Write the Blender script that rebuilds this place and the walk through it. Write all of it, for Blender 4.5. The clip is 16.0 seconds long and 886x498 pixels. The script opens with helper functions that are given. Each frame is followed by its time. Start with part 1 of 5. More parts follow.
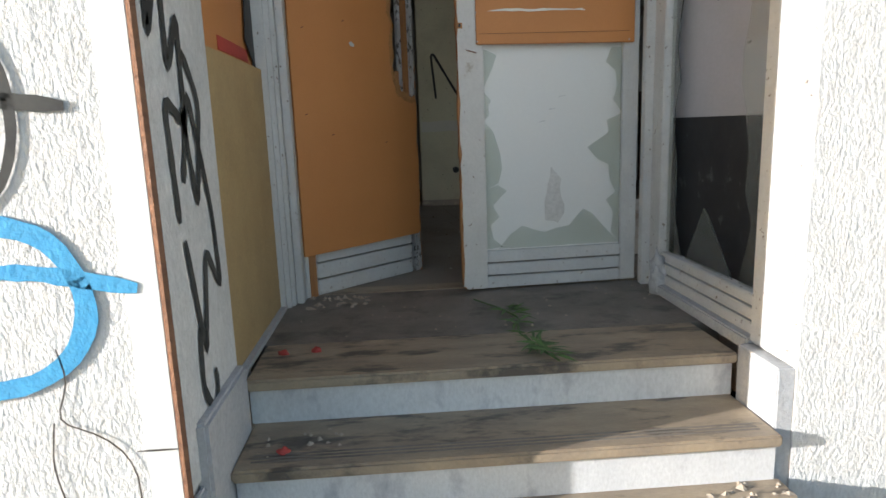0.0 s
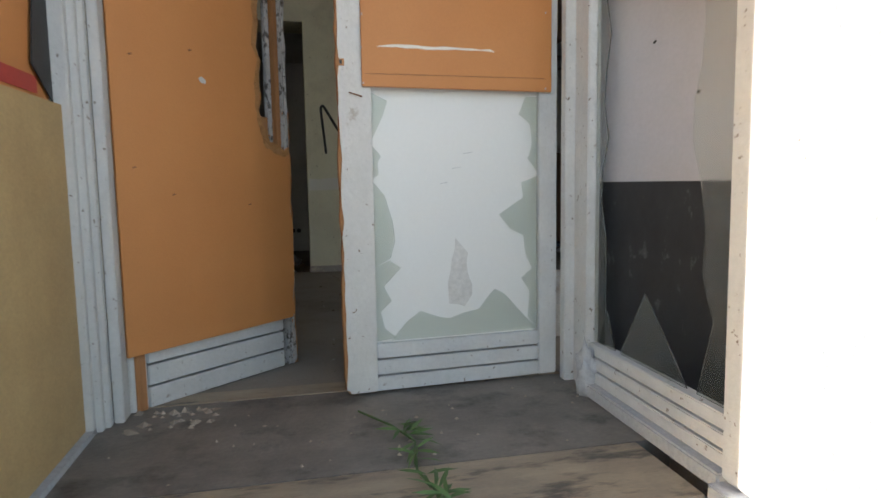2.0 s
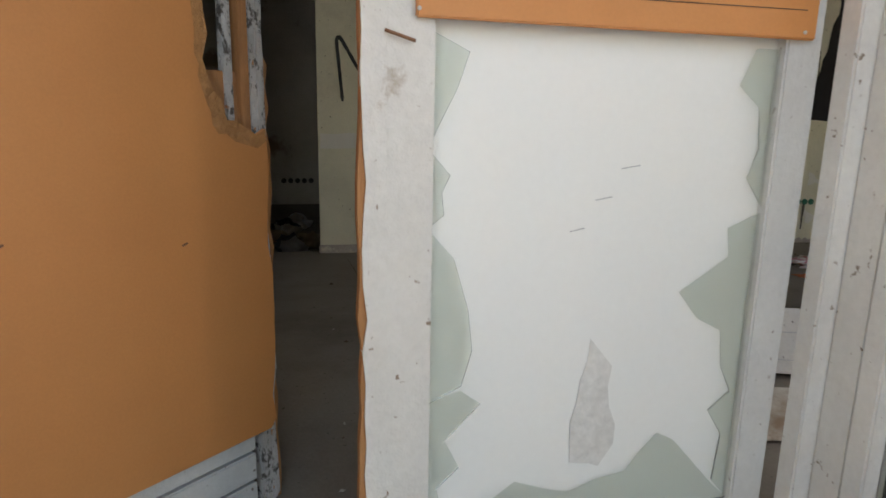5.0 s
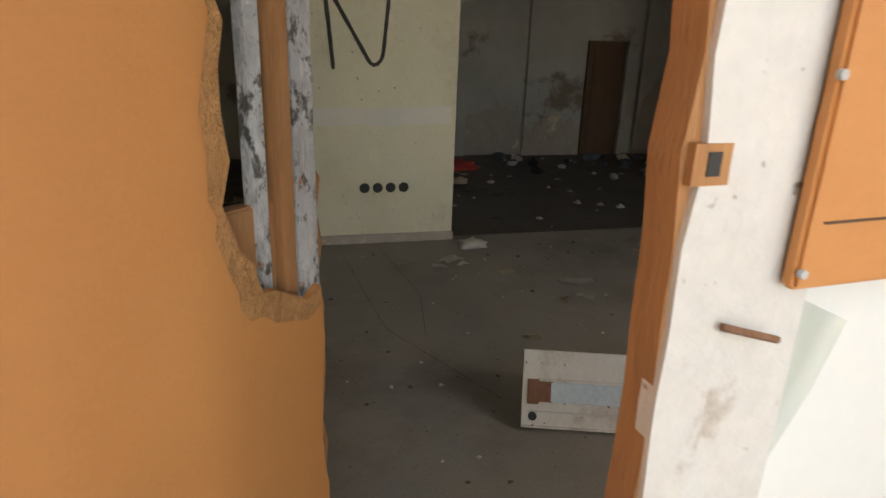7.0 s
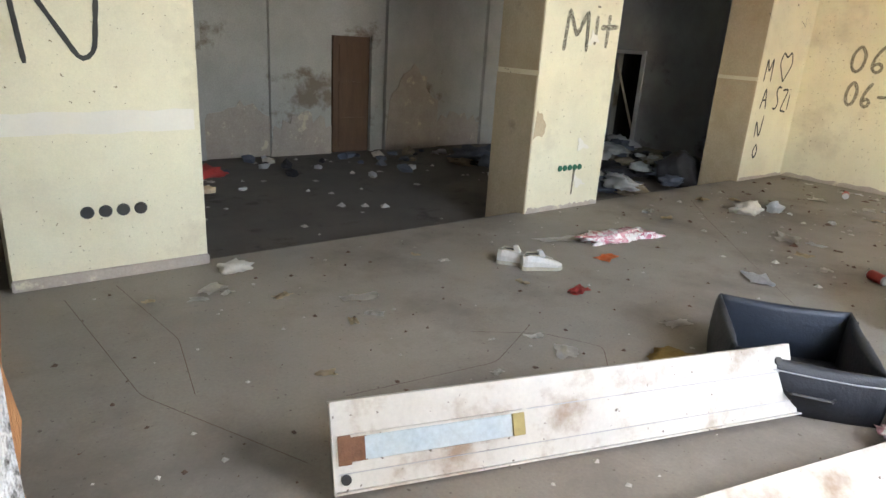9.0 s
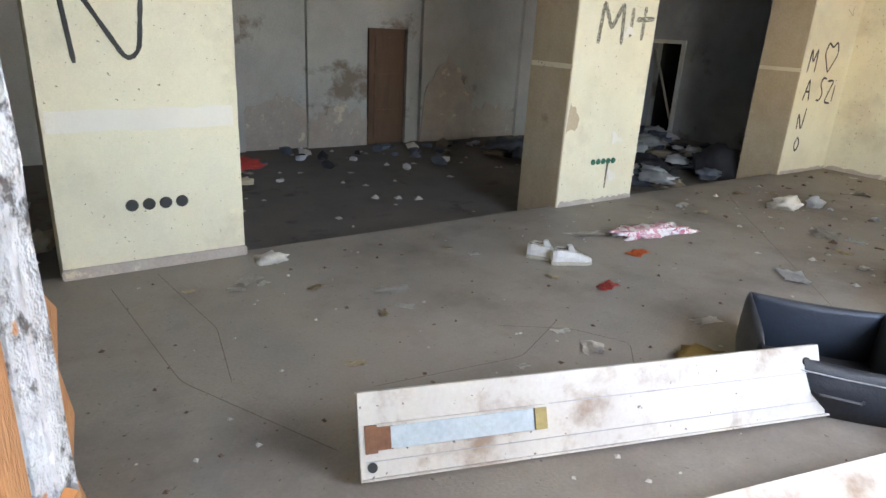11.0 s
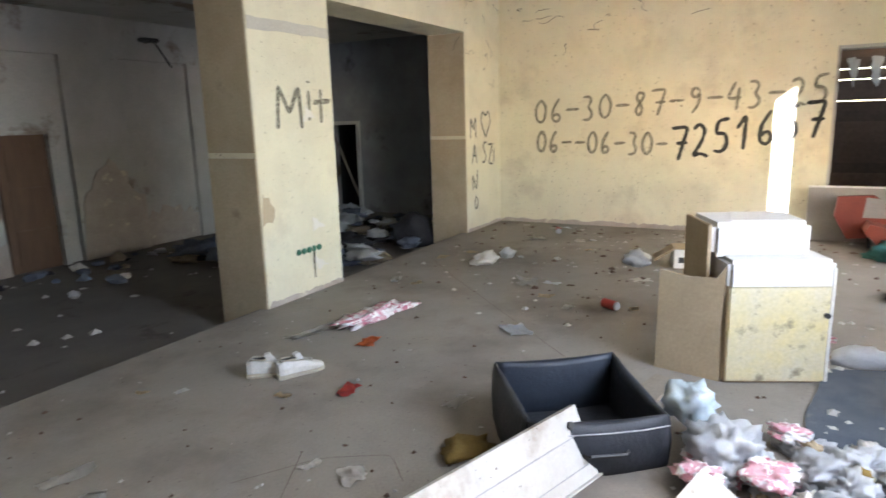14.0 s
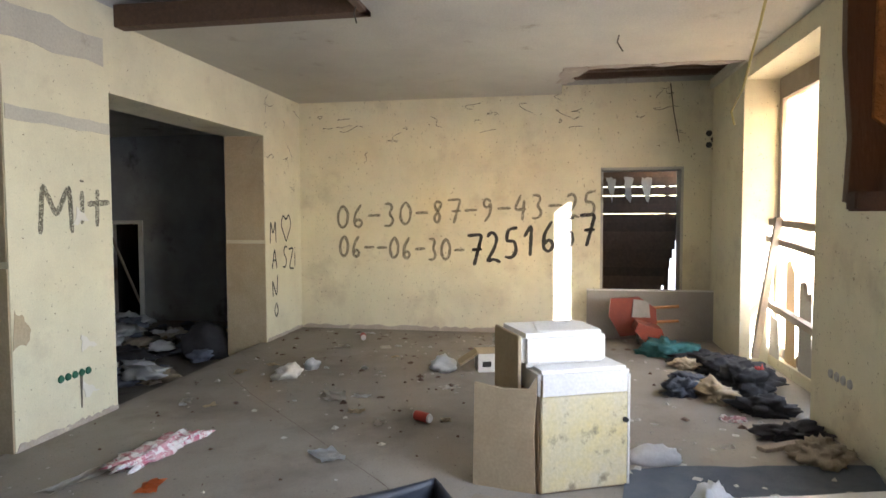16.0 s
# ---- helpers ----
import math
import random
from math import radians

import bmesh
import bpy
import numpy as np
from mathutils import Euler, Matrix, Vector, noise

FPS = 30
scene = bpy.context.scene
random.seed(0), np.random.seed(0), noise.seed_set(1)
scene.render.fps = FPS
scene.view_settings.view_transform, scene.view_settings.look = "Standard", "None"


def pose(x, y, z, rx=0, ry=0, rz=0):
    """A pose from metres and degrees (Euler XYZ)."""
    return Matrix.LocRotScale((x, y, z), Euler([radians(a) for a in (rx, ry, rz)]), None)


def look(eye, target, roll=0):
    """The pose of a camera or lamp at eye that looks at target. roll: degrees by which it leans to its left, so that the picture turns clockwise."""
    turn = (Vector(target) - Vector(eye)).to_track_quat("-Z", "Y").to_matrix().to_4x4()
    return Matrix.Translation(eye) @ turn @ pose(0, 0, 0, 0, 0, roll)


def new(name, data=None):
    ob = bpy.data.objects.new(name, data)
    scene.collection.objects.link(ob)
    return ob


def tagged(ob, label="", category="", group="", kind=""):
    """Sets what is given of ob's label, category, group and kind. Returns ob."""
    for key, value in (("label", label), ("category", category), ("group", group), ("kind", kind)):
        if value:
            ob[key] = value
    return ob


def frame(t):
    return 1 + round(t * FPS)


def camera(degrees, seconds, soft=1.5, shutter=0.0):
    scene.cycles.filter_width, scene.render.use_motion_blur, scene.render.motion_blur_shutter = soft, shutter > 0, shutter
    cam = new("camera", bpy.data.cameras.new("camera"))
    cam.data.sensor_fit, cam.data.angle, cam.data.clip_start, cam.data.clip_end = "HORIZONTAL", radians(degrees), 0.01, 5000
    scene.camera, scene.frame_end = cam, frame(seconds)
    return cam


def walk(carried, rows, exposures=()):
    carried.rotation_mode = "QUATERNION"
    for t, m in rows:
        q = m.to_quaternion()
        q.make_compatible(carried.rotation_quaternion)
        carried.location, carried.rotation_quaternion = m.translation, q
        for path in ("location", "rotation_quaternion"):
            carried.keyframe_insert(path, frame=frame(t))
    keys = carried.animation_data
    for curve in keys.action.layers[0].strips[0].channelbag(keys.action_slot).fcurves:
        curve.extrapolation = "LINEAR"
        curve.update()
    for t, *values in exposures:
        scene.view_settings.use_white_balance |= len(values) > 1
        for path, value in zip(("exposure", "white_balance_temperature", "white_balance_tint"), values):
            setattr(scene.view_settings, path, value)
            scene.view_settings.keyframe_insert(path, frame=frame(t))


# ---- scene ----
cam = camera(69.9, 16.0, shutter=0.3)
PATH = [
    (0, (0.329, 0.124, 0.822), (0.453, 2.084, 0.446), -2.0),
    (0.5, (0.349, 0.144, 0.82), (0.514, 2.097, 0.421), -1.1),
    (1, (0.304, 0.288, 0.832), (0.402, 2.256, 0.488), -1.2),
    (1.5, (0.342, 0.465, 0.831), (0.763, 2.414, 0.678), -1.9),
    (2, (0.465, 0.779, 0.836), (0.905, 2.718, 0.628), -0.8),
    (2.5, (0.532, 1.121, 0.831), (0.972, 3.048, 0.526), 0.7),
    (3, (0.556, 1.438, 0.86), (1.048, 3.36, 0.605), 1.0),
    (3.2, (0.581, 1.538, 0.852), (1.053, 3.466, 0.604), 1.0),
    (5.5, (0.55, 2.305, 1.171), (0.862, 4.22, 0.686), 0.7),
    (6, (0.546, 2.489, 1.286), (0.734, 4.405, 0.744), -0.6),
    (6.5, (0.421, 2.718, 1.306), (0.576, 4.62, 0.708), -0.9),
    (7, (0.38, 2.885, 1.358), (0.874, 4.712, 0.71), 2.1),
    (7.5, (0.412, 3.089, 1.354), (0.933, 4.904, 0.694), 0.8),
    (8, (0.437, 3.17, 1.357), (1.29, 4.878, 0.763), 1.9),
    (8.5, (0.431, 3.291, 1.34), (1.61, 4.783, 0.721), 3.6),
    (11, (0.427, 3.237, 1.386), (1.509, 4.783, 0.723), 3.2),
    (11.5, (0.434, 3.195, 1.403), (1.396, 4.877, 0.909), 0.3),
    (12, (0.455, 3.223, 1.382), (1.338, 4.939, 0.857), -2.7),
    (12.5, (0.475, 3.184, 1.39), (1.362, 4.922, 0.948), -4.0),
    (13, (0.513, 3.392, 1.33), (1.641, 4.897, 0.65), -1.2),
    (13.5, (0.587, 3.506, 1.375), (2.107, 4.722, 0.918), -1.6),
    (14, (0.742, 3.594, 1.362), (2.466, 4.525, 0.96), -1.6),
    (14.5, (0.82, 3.645, 1.381), (2.701, 4.234, 1.038), -0.6),
    (15, (0.842, 3.677, 1.402), (2.791, 4.027, 1.125), -0.1),
    (15.5, (0.852, 3.705, 1.444), (2.812, 4.034, 1.223), -0.5),
    (16, (0.884, 3.727, 1.427), (2.851, 4.072, 1.322), -0.2),
]
walk(cam, [(t, look(eye, target, roll)) for t, eye, target, roll in PATH],
     [(0.0, 1.1, 6150, 12), (1.0, 1.15, 6150, 12), (1.6, 1.6, 6200, 12), (2.0, 1.8, 6250, 14), (2.5, 2.15, 6250, 15), (3.2, 2.25, 6250, 15), (5.5, 2.0, 6900, 17), (6.6, 2.15, 7200, 18), (7.0, 2.65, 7100, 17), (7.4, 3.2, 6950, 16), (8.2, 4.3, 6500, 16), (8.7, 4.5, 6300, 16), (11.0, 4.5, 5900, 17), (12.5, 4.45, 5850, 17), (13.6, 4.45, 5900, 17), (14.5, 4.25, 5950, 17), (16.0, 4.05, 6050, 18)])

# ---- light ----
SUN_DIR = Vector((1.0, 0.27, -0.2)).normalized()
world = bpy.data.worlds.new("sky")
scene.world = world
world.use_nodes = True
wn = world.node_tree.nodes
sky = wn.new("ShaderNodeTexSky")
sky.sky_type, sky.sun_disc = "NISHITA", False
sky.sun_elevation = math.asin(-SUN_DIR.z)
sky.sun_rotation = math.atan2(-SUN_DIR.x, -SUN_DIR.y)
world.node_tree.links.new(sky.outputs[0], wn["Background"].inputs[0])
wn["Background"].inputs[1].default_value = 0.15
sun = new("sun", bpy.data.lights.new("sun", "SUN"))
sun.data.energy, sun.data.angle, sun.data.color = 5.0, radians(0.5), (1.0, 0.95, 0.87)
sun.matrix_world = look((0, 0, 8), Vector((0, 0, 8)) + SUN_DIR)


def sky_fill(name, x0, x1, y, z0, z1, power, turn):
    """An added area lamp standing in an opening, in place of the sky light that enters there."""
    lamp = new(name, bpy.data.lights.new(name, "AREA"))
    lamp.data.shape, lamp.data.size, lamp.data.size_y = "RECTANGLE", x1 - x0, z1 - z0
    lamp.data.energy, lamp.data.color = power, (0.93, 0.97, 1.0)
    lamp.matrix_world = pose((x0 + x1) / 2, y, (z0 + z1) / 2, 90, 0, turn)
    return lamp


# fill lamp in the unseen shop window, brightens the cupboard and room
sky_fill("fill_window_shop", 2.15, 3.6, 2.08, 1.0, 2.7, 4.5, 0)
sky_fill("fill_window_far", 5.75, 7.25, 1.55, 0.5, 2.5, 4.8, 0)
# fill lamp added in the recess to lift the porch and orange board
sky_fill("fill_entrance", -0.15, 1.45, 2.2, 0.9, 2.55, 1.3, 0)

# ---- materials ----
def material(name, a, b, scale=6.0, rough=0.8, bump=0.15, spots=None, spot=(0.62, 0.68), spray=False, fine=60.0, metal=0.0, spot_scale=3.0, per=0.0, stretch=(1, 1, 1), grit=0.22, specks=None):
    m = bpy.data.materials.new(name)
    m.use_nodes = True
    n, l = m.node_tree.nodes, m.node_tree.links
    bs = n["Principled BSDF"]
    co = n.new("ShaderNodeTexCoord")
    mp = n.new("ShaderNodeMapping")
    mp.inputs["Scale"].default_value = stretch
    l.new(co.outputs["Object"], mp.inputs[0])

    def tex(sc, detail=6):
        t = n.new("ShaderNodeTexNoise")
        t.inputs["Scale"].default_value, t.inputs["Detail"].default_value, t.inputs["Roughness"].default_value = sc, detail, 0.65
        l.new(mp.outputs[0], t.inputs["Vector"])
        return t

    def ramp(src, lo, hi):
        r = n.new("ShaderNodeMapRange")
        r.inputs[1].default_value, r.inputs[2].default_value = lo, hi
        l.new(src, r.inputs[0])
        return r.outputs[0]

    def mix(fac, c1, c2, kind="MIX"):
        x = n.new("ShaderNodeMix")
        x.data_type, x.blend_type = "RGBA", kind
        for sock, val in ((x.inputs[0], fac), (x.inputs[6], c1), (x.inputs[7], c2)):
            if isinstance(val, (tuple, list)):
                sock.default_value = (*val, 1.0)
            elif isinstance(val, float):
                sock.default_value = val
            else:
                l.new(val, sock)
        return x.outputs[2]

    big, small = tex(scale), tex(fine, 3)
    col = mix(ramp(big.outputs[0], 0.32, 0.68), a, b)
    col = mix(ramp(small.outputs[0], 0.25, 0.75), mix(grit, col, (0.02, 0.018, 0.015)), col)
    if spots:
        st = tex(spot_scale, 9)
        col = mix(ramp(st.outputs[0], *spot), col, spots)
    if specks:
        col = mix(ramp(tex(38, 2).outputs[0], 0.67, 0.73), col, specks)
        col = mix(ramp(tex(0.9, 8).outputs[0], 0.5, 0.85), col, mix(0.35, col, specks))
    if per:
        oi = n.new("ShaderNodeObjectInfo")
        hs = n.new("ShaderNodeHueSaturation")
        vr = n.new("ShaderNodeMapRange")
        vr.inputs[3].default_value, vr.inputs[4].default_value = 1 - per, 1 + per
        l.new(oi.outputs["Random"], vr.inputs[0])
        l.new(vr.outputs[0], hs.inputs["Value"])
        l.new(col, hs.inputs["Color"])
        col = hs.outputs[0]
    l.new(col, bs.inputs["Base Color"])
    if spray:
        l.new(ramp(tex(90, 4).outputs[0], 0.36, 0.56), bs.inputs["Alpha"])
    bs.inputs["Roughness"].default_value, bs.inputs["Metallic"].default_value = rough, metal
    bp = n.new("ShaderNodeBump")
    bp.inputs["Strength"].default_value, bp.inputs["Distance"].default_value = bump, 0.01
    add = n.new("ShaderNodeMath")
    l.new(big.outputs[0], add.inputs[0]), l.new(small.outputs[0], add.inputs[1])
    l.new(add.outputs[0], bp.inputs["Height"])
    l.new(bp.outputs[0], bs.inputs["Normal"])
    return m


def glass_material(name, tint, rough=0.05):
    m = bpy.data.materials.new(name)
    m.use_nodes = True
    bs = m.node_tree.nodes["Principled BSDF"]
    bs.inputs["Base Color"].default_value = (*tint, 1)
    bs.inputs["Transmission Weight"].default_value = 0.975
    bs.inputs["Roughness"].default_value, bs.inputs["IOR"].default_value = rough, 1.2
    return m


STUCCO = material("white stucco", (0.78, 0.77, 0.74), (0.66, 0.65, 0.62), 30, 0.95, 0.75, (0.45, 0.43, 0.4), (0.66, 0.8), fine=95, stretch=(1, 1, 0.6))
PLINTH = material("grey plinth", (0.42, 0.43, 0.44), (0.5, 0.5, 0.5), 7, 0.9, 0.4, (0.25, 0.24, 0.23), (0.62, 0.75))
YELLOW = material("pale yellow plaster", (0.77, 0.73, 0.55), (0.69, 0.65, 0.49), 2.0, 0.92, 0.2, (0.46, 0.41, 0.31), (0.55, 0.8), fine=120, spot_scale=1.7, grit=0.12, specks=(0.22, 0.18, 0.11))
DIRTY = material("grey white plaster", (0.54, 0.53, 0.5), (0.42, 0.41, 0.38), 1.5, 0.95, 0.3, (0.22, 0.18, 0.14), (0.57, 0.64), spot_scale=1.0)
# the blue of this plaster is the bluish light on it, mixed into the colour
BLUELITWALL = material("plaster with bluish light", (0.4, 0.42, 0.45), (0.28, 0.29, 0.31), 1.6, 0.95, 0.3, (0.12, 0.11, 0.11), (0.58, 0.68), spot_scale=1.2)
TANPLASTER = material("bare tan plaster", (0.46, 0.37, 0.24), (0.54, 0.45, 0.31), 3, 0.95, 0.3, (0.3, 0.24, 0.17), (0.62, 0.74))
PATCH = material("exposed grey mortar", (0.42, 0.36, 0.31), (0.5, 0.44, 0.38), 5, 0.95, 0.6, (0.6, 0.55, 0.42), (0.6, 0.66), spot_scale=6)
FLOORM = material("dusty concrete", (0.25, 0.225, 0.19), (0.32, 0.285, 0.24), 1.3, 0.85, 0.2, (0.15, 0.125, 0.1), (0.5, 0.75), fine=70, spot_scale=1.1, grit=0.18, specks=(0.12, 0.1, 0.08))
# about half as bright as the shop floor concrete
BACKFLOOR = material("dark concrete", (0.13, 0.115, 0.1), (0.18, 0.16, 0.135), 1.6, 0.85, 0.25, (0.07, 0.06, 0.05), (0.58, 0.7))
BAND = material("pale plaster repair", (0.76, 0.73, 0.65), (0.7, 0.67, 0.59), 3, 0.95, 0.2, grit=0.05)
CEIL = material("ceiling plaster", (0.6, 0.58, 0.5), (0.5, 0.48, 0.42), 1.2, 0.95, 0.2, (0.32, 0.28, 0.22), (0.62, 0.75))
DARKWOOD = material("dark rotten timber", (0.09, 0.055, 0.035), (0.14, 0.08, 0.05), 4, 0.85, 0.5, stretch=(1, 8, 8))
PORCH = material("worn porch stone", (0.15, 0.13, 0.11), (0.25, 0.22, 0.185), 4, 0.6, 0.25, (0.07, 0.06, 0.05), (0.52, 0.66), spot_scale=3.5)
TREAD = material("worn beige stone", (0.42, 0.33, 0.22), (0.26, 0.205, 0.15), 3.5, 0.55, 0.2, (0.09, 0.075, 0.06), (0.52, 0.62), spot_scale=3, stretch=(1, 3, 1))
MARBLE = material("white veined marble", (0.7, 0.71, 0.71), (0.62, 0.63, 0.64), 3, 0.35, 0.05, (0.36, 0.37, 0.4), (0.54, 0.66), spot_scale=3.2, stretch=(2.0, 1, 1.0))
PAINT = material("chipped white paint", (0.62, 0.62, 0.6), (0.54, 0.54, 0.53), 5, 0.6, 0.25, (0.25, 0.2, 0.16), (0.66, 0.72), spot_scale=11, grit=0.1, specks=(0.2, 0.16, 0.13))
PEEL = material("peeling white paint", (0.58, 0.57, 0.56), (0.42, 0.4, 0.38), 9, 0.75, 1.0, (0.09, 0.08, 0.07), (0.52, 0.6), spot_scale=42, stretch=(1, 1, 0.7), specks=(0.4, 0.19, 0.08))
STILE = material("grubby white gloss paint", (0.66, 0.64, 0.6), (0.58, 0.56, 0.52), 4, 0.55, 0.25, (0.34, 0.27, 0.2), (0.62, 0.72), spot_scale=8, grit=0.1, specks=(0.22, 0.15, 0.1))
RAWWOOD = material("raw orange wood", (0.5, 0.24, 0.09), (0.36, 0.16, 0.06), 5, 0.75, 0.4, stretch=(8, 8, 0.7))
BOARD = material("orange fibreboard", (0.56, 0.24, 0.075), (0.51, 0.21, 0.064), 1.6, 0.6, 0.05, (0.38, 0.16, 0.05), (0.66, 0.85), fine=160, grit=0.08)
TORN = material("torn board core", (0.52, 0.26, 0.095), (0.4, 0.19, 0.07), 25, 0.95, 1.0)
CHIP = material("tan chipboard", (0.5, 0.36, 0.17), (0.43, 0.3, 0.14), 4, 0.7, 0.1, (0.62, 0.52, 0.35), (0.66, 0.75), fine=110)
WHITEPANEL = material("white panel", (0.74, 0.74, 0.71), (0.73, 0.73, 0.7), 1.2, 0.45, 0.02, (0.6, 0.59, 0.56), (0.74, 0.82), grit=0.03)
SMUDGE = material("rubbed grey smear", (0.62, 0.6, 0.56), (0.7, 0.69, 0.66), 12, 0.6, 0.1)
BLACKPANEL = material("scuffed black panel", (0.02, 0.02, 0.022), (0.035, 0.035, 0.037), 5, 0.75, 0.1, (0.16, 0.16, 0.16), (0.6, 0.76), spot_scale=10, stretch=(1, 1, 0.5))
LILAC = material("pale grey panel", (0.5, 0.47, 0.49), (0.45, 0.43, 0.44), 3, 0.6, 0.05, (0.3, 0.28, 0.28), (0.72, 0.76), spot_scale=12, grit=0.08)
GLASS = glass_material("dusty green glass", (0.84, 0.87, 0.83), 0.15)
PAINTBLACK = material("black spray paint", (0.025, 0.025, 0.025), (0.07, 0.07, 0.06), 6, 0.8, 0.05)
PAINTGREY = material("thin black spray", (0.13, 0.12, 0.09), (0.22, 0.2, 0.14), 7, 0.85, 0.05, spray=True)
PAINTBLUE = material("blue spray paint", (0.05, 0.33, 0.62), (0.08, 0.4, 0.68), 10, 0.8, 0.3)
RUST = material("rusty steel", (0.16, 0.07, 0.035), (0.25, 0.12, 0.06), 15, 0.8, 0.5)
CARDBOARD = material("dirty cardboard", (0.5, 0.4, 0.26), (0.42, 0.33, 0.21), 4, 0.85, 0.15, (0.28, 0.2, 0.11), (0.6, 0.72))
CUPBOARD = material("grimy cream panel", (0.68, 0.58, 0.28), (0.62, 0.57, 0.42), 5, 0.6, 0.12, (0.24, 0.2, 0.13), (0.56, 0.68), spot_scale=9)
WHITECARD = material("white laminate", (0.78, 0.77, 0.74), (0.7, 0.69, 0.66), 4, 0.6, 0.08, (0.4, 0.33, 0.24), (0.68, 0.78))
TRAYWHITE = material("scratched white enamel", (0.66, 0.64, 0.58), (0.56, 0.53, 0.47), 4, 0.45, 0.08, (0.3, 0.22, 0.15), (0.52, 0.7), spot_scale=4, grit=0.12, specks=(0.12, 0.09, 0.07))
# blue film of the bag; on the lamp reflector a glint painted as colour
BLUEGLASS = material("pale blue glint and film", (0.5, 0.6, 0.65), (0.6, 0.68, 0.7), 5, 0.25, 0.02, (0.4, 0.36, 0.3), (0.62, 0.7), spot_scale=8)
BRASS = material("dull brass", (0.4, 0.32, 0.12), (0.3, 0.24, 0.1), 9, 0.5, 0.1, metal=0.6)
NAVY = material("dark plastic fabric", (0.018, 0.02, 0.026), (0.026, 0.029, 0.036), 7, 0.55, 0.25)
NAVYIN = material("navy ribbed lining", (0.014, 0.02, 0.032), (0.02, 0.028, 0.042), 7, 0.5, 0.2)
CARPET = material("blue grey carpet", (0.06, 0.075, 0.095), (0.1, 0.115, 0.135), 6, 0.98, 0.5, (0.2, 0.18, 0.15), (0.66, 0.75), fine=90)
LEAF = material("wilted green leaf", (0.06, 0.13, 0.03), (0.1, 0.17, 0.05), 20, 0.6, 0.1, per=0.25)
SHOEWHITE = material("white shoe leather", (0.72, 0.71, 0.67), (0.6, 0.58, 0.53), 9, 0.5, 0.15, (0.3, 0.26, 0.2), (0.64, 0.72), spot_scale=12)
SOLE = material("worn rubber sole", (0.5, 0.46, 0.36), (0.42, 0.38, 0.3), 12, 0.8, 0.2)
PLASTIC = material("white crumpled film", (0.66, 0.68, 0.7), (0.58, 0.6, 0.62), 8, 0.35, 0.2, per=0.12)
PLASTIC.node_tree.nodes["Principled BSDF"].inputs["Transmission Weight"].default_value = 0.35
PAPER = material("waste paper", (0.62, 0.59, 0.53), (0.5, 0.47, 0.41), 10, 0.85, 0.1, per=0.2)
REDM = material("red waste", (0.5, 0.06, 0.045), (0.42, 0.05, 0.04), 10, 0.6, 0.1)
ORANGEM = material("orange plastic", (0.72, 0.17, 0.035), (0.66, 0.14, 0.03), 6, 0.5, 0.05)
PINK = material("pink printed cloth", (0.72, 0.5, 0.52), (0.55, 0.08, 0.16), 10, 0.85, 0.2, (0.78, 0.75, 0.74), (0.48, 0.53), spot_scale=15)
YELLOWCLOTH = material("mustard cloth", (0.26, 0.17, 0.035), (0.2, 0.13, 0.03), 9, 0.9, 0.4)
TEAL = material("teal cloth", (0.03, 0.13, 0.13), (0.05, 0.18, 0.17), 9, 0.9, 0.4)
BLACKCLOTH = material("black cloth", (0.02, 0.02, 0.024), (0.035, 0.034, 0.038), 9, 0.95, 0.4)
GREYCLOTH = material("blue grey cloth", (0.09, 0.11, 0.15), (0.13, 0.15, 0.19), 9, 0.95, 0.4, per=0.3)
BEIGECLOTH = material("beige cloth", (0.42, 0.35, 0.25), (0.36, 0.3, 0.21), 9, 0.95, 0.4, per=0.3)
GREENM = material("green plastic", (0.015, 0.12, 0.07), (0.02, 0.15, 0.085), 9, 0.5, 0.1)
# black plastic parts, and caps that paint the dark inside of holes
BLACKHOLE = material("black parts and hole shade", (0.015, 0.015, 0.015), (0.025, 0.025, 0.025), 9, 0.5, 0.1)
GREYTABLE = material("grey table laminate", (0.3, 0.28, 0.26), (0.36, 0.34, 0.31), 3, 0.6, 0.1, (0.18, 0.16, 0.14), (0.64, 0.74))
REDSEAT = material("red vinyl", (0.2, 0.035, 0.018), (0.26, 0.045, 0.02), 6, 0.55, 0.15)
BROWNPLANK = material("weathered brown plank", (0.1, 0.055, 0.03), (0.15, 0.085, 0.05), 4, 0.8, 0.5, per=0.3, stretch=(1, 6, 6))
GREYPLANK = material("weathered pale plank", (0.4, 0.34, 0.27), (0.32, 0.27, 0.21), 4, 0.85, 0.4, per=0.2)
SHEET = material("brown stained sheet", (0.8, 0.72, 0.58), (0.55, 0.34, 0.14), 2.5, 0.9, 0.2)
SHEET.node_tree.nodes["Principled BSDF"].inputs["Transmission Weight"].default_value = 0.75
BROWNDOOR = material("brown door", (0.14, 0.075, 0.035), (0.1, 0.05, 0.025), 3, 0.6, 0.2, stretch=(4, 4, 0.8))
# near-black colour stands in for the darkness of unlit spaces
VOID = material("near-black painted darkness", (0.012, 0.012, 0.012), (0.02, 0.02, 0.02), 5, 0.95, 0.2)
ASPHALT = material("pavement concrete", (0.24, 0.225, 0.2), (0.3, 0.285, 0.26), 2, 0.9, 0.3, (0.16, 0.15, 0.13), (0.6, 0.72))
WIRE = material("frayed wire", (0.06, 0.05, 0.04), (0.09, 0.075, 0.06), 9, 0.7, 0.1)
ROPE = material("yellow rope", (0.55, 0.48, 0.2), (0.48, 0.4, 0.16), 30, 0.9, 0.4)

# ---- builders ----
def mesh_of(name, bm, mat):
    me = bpy.data.meshes.new(name)
    bmesh.ops.recalc_face_normals(bm, faces=bm.faces)
    bm.to_mesh(me)
    bm.free()
    me.materials.append(mat)
    return me


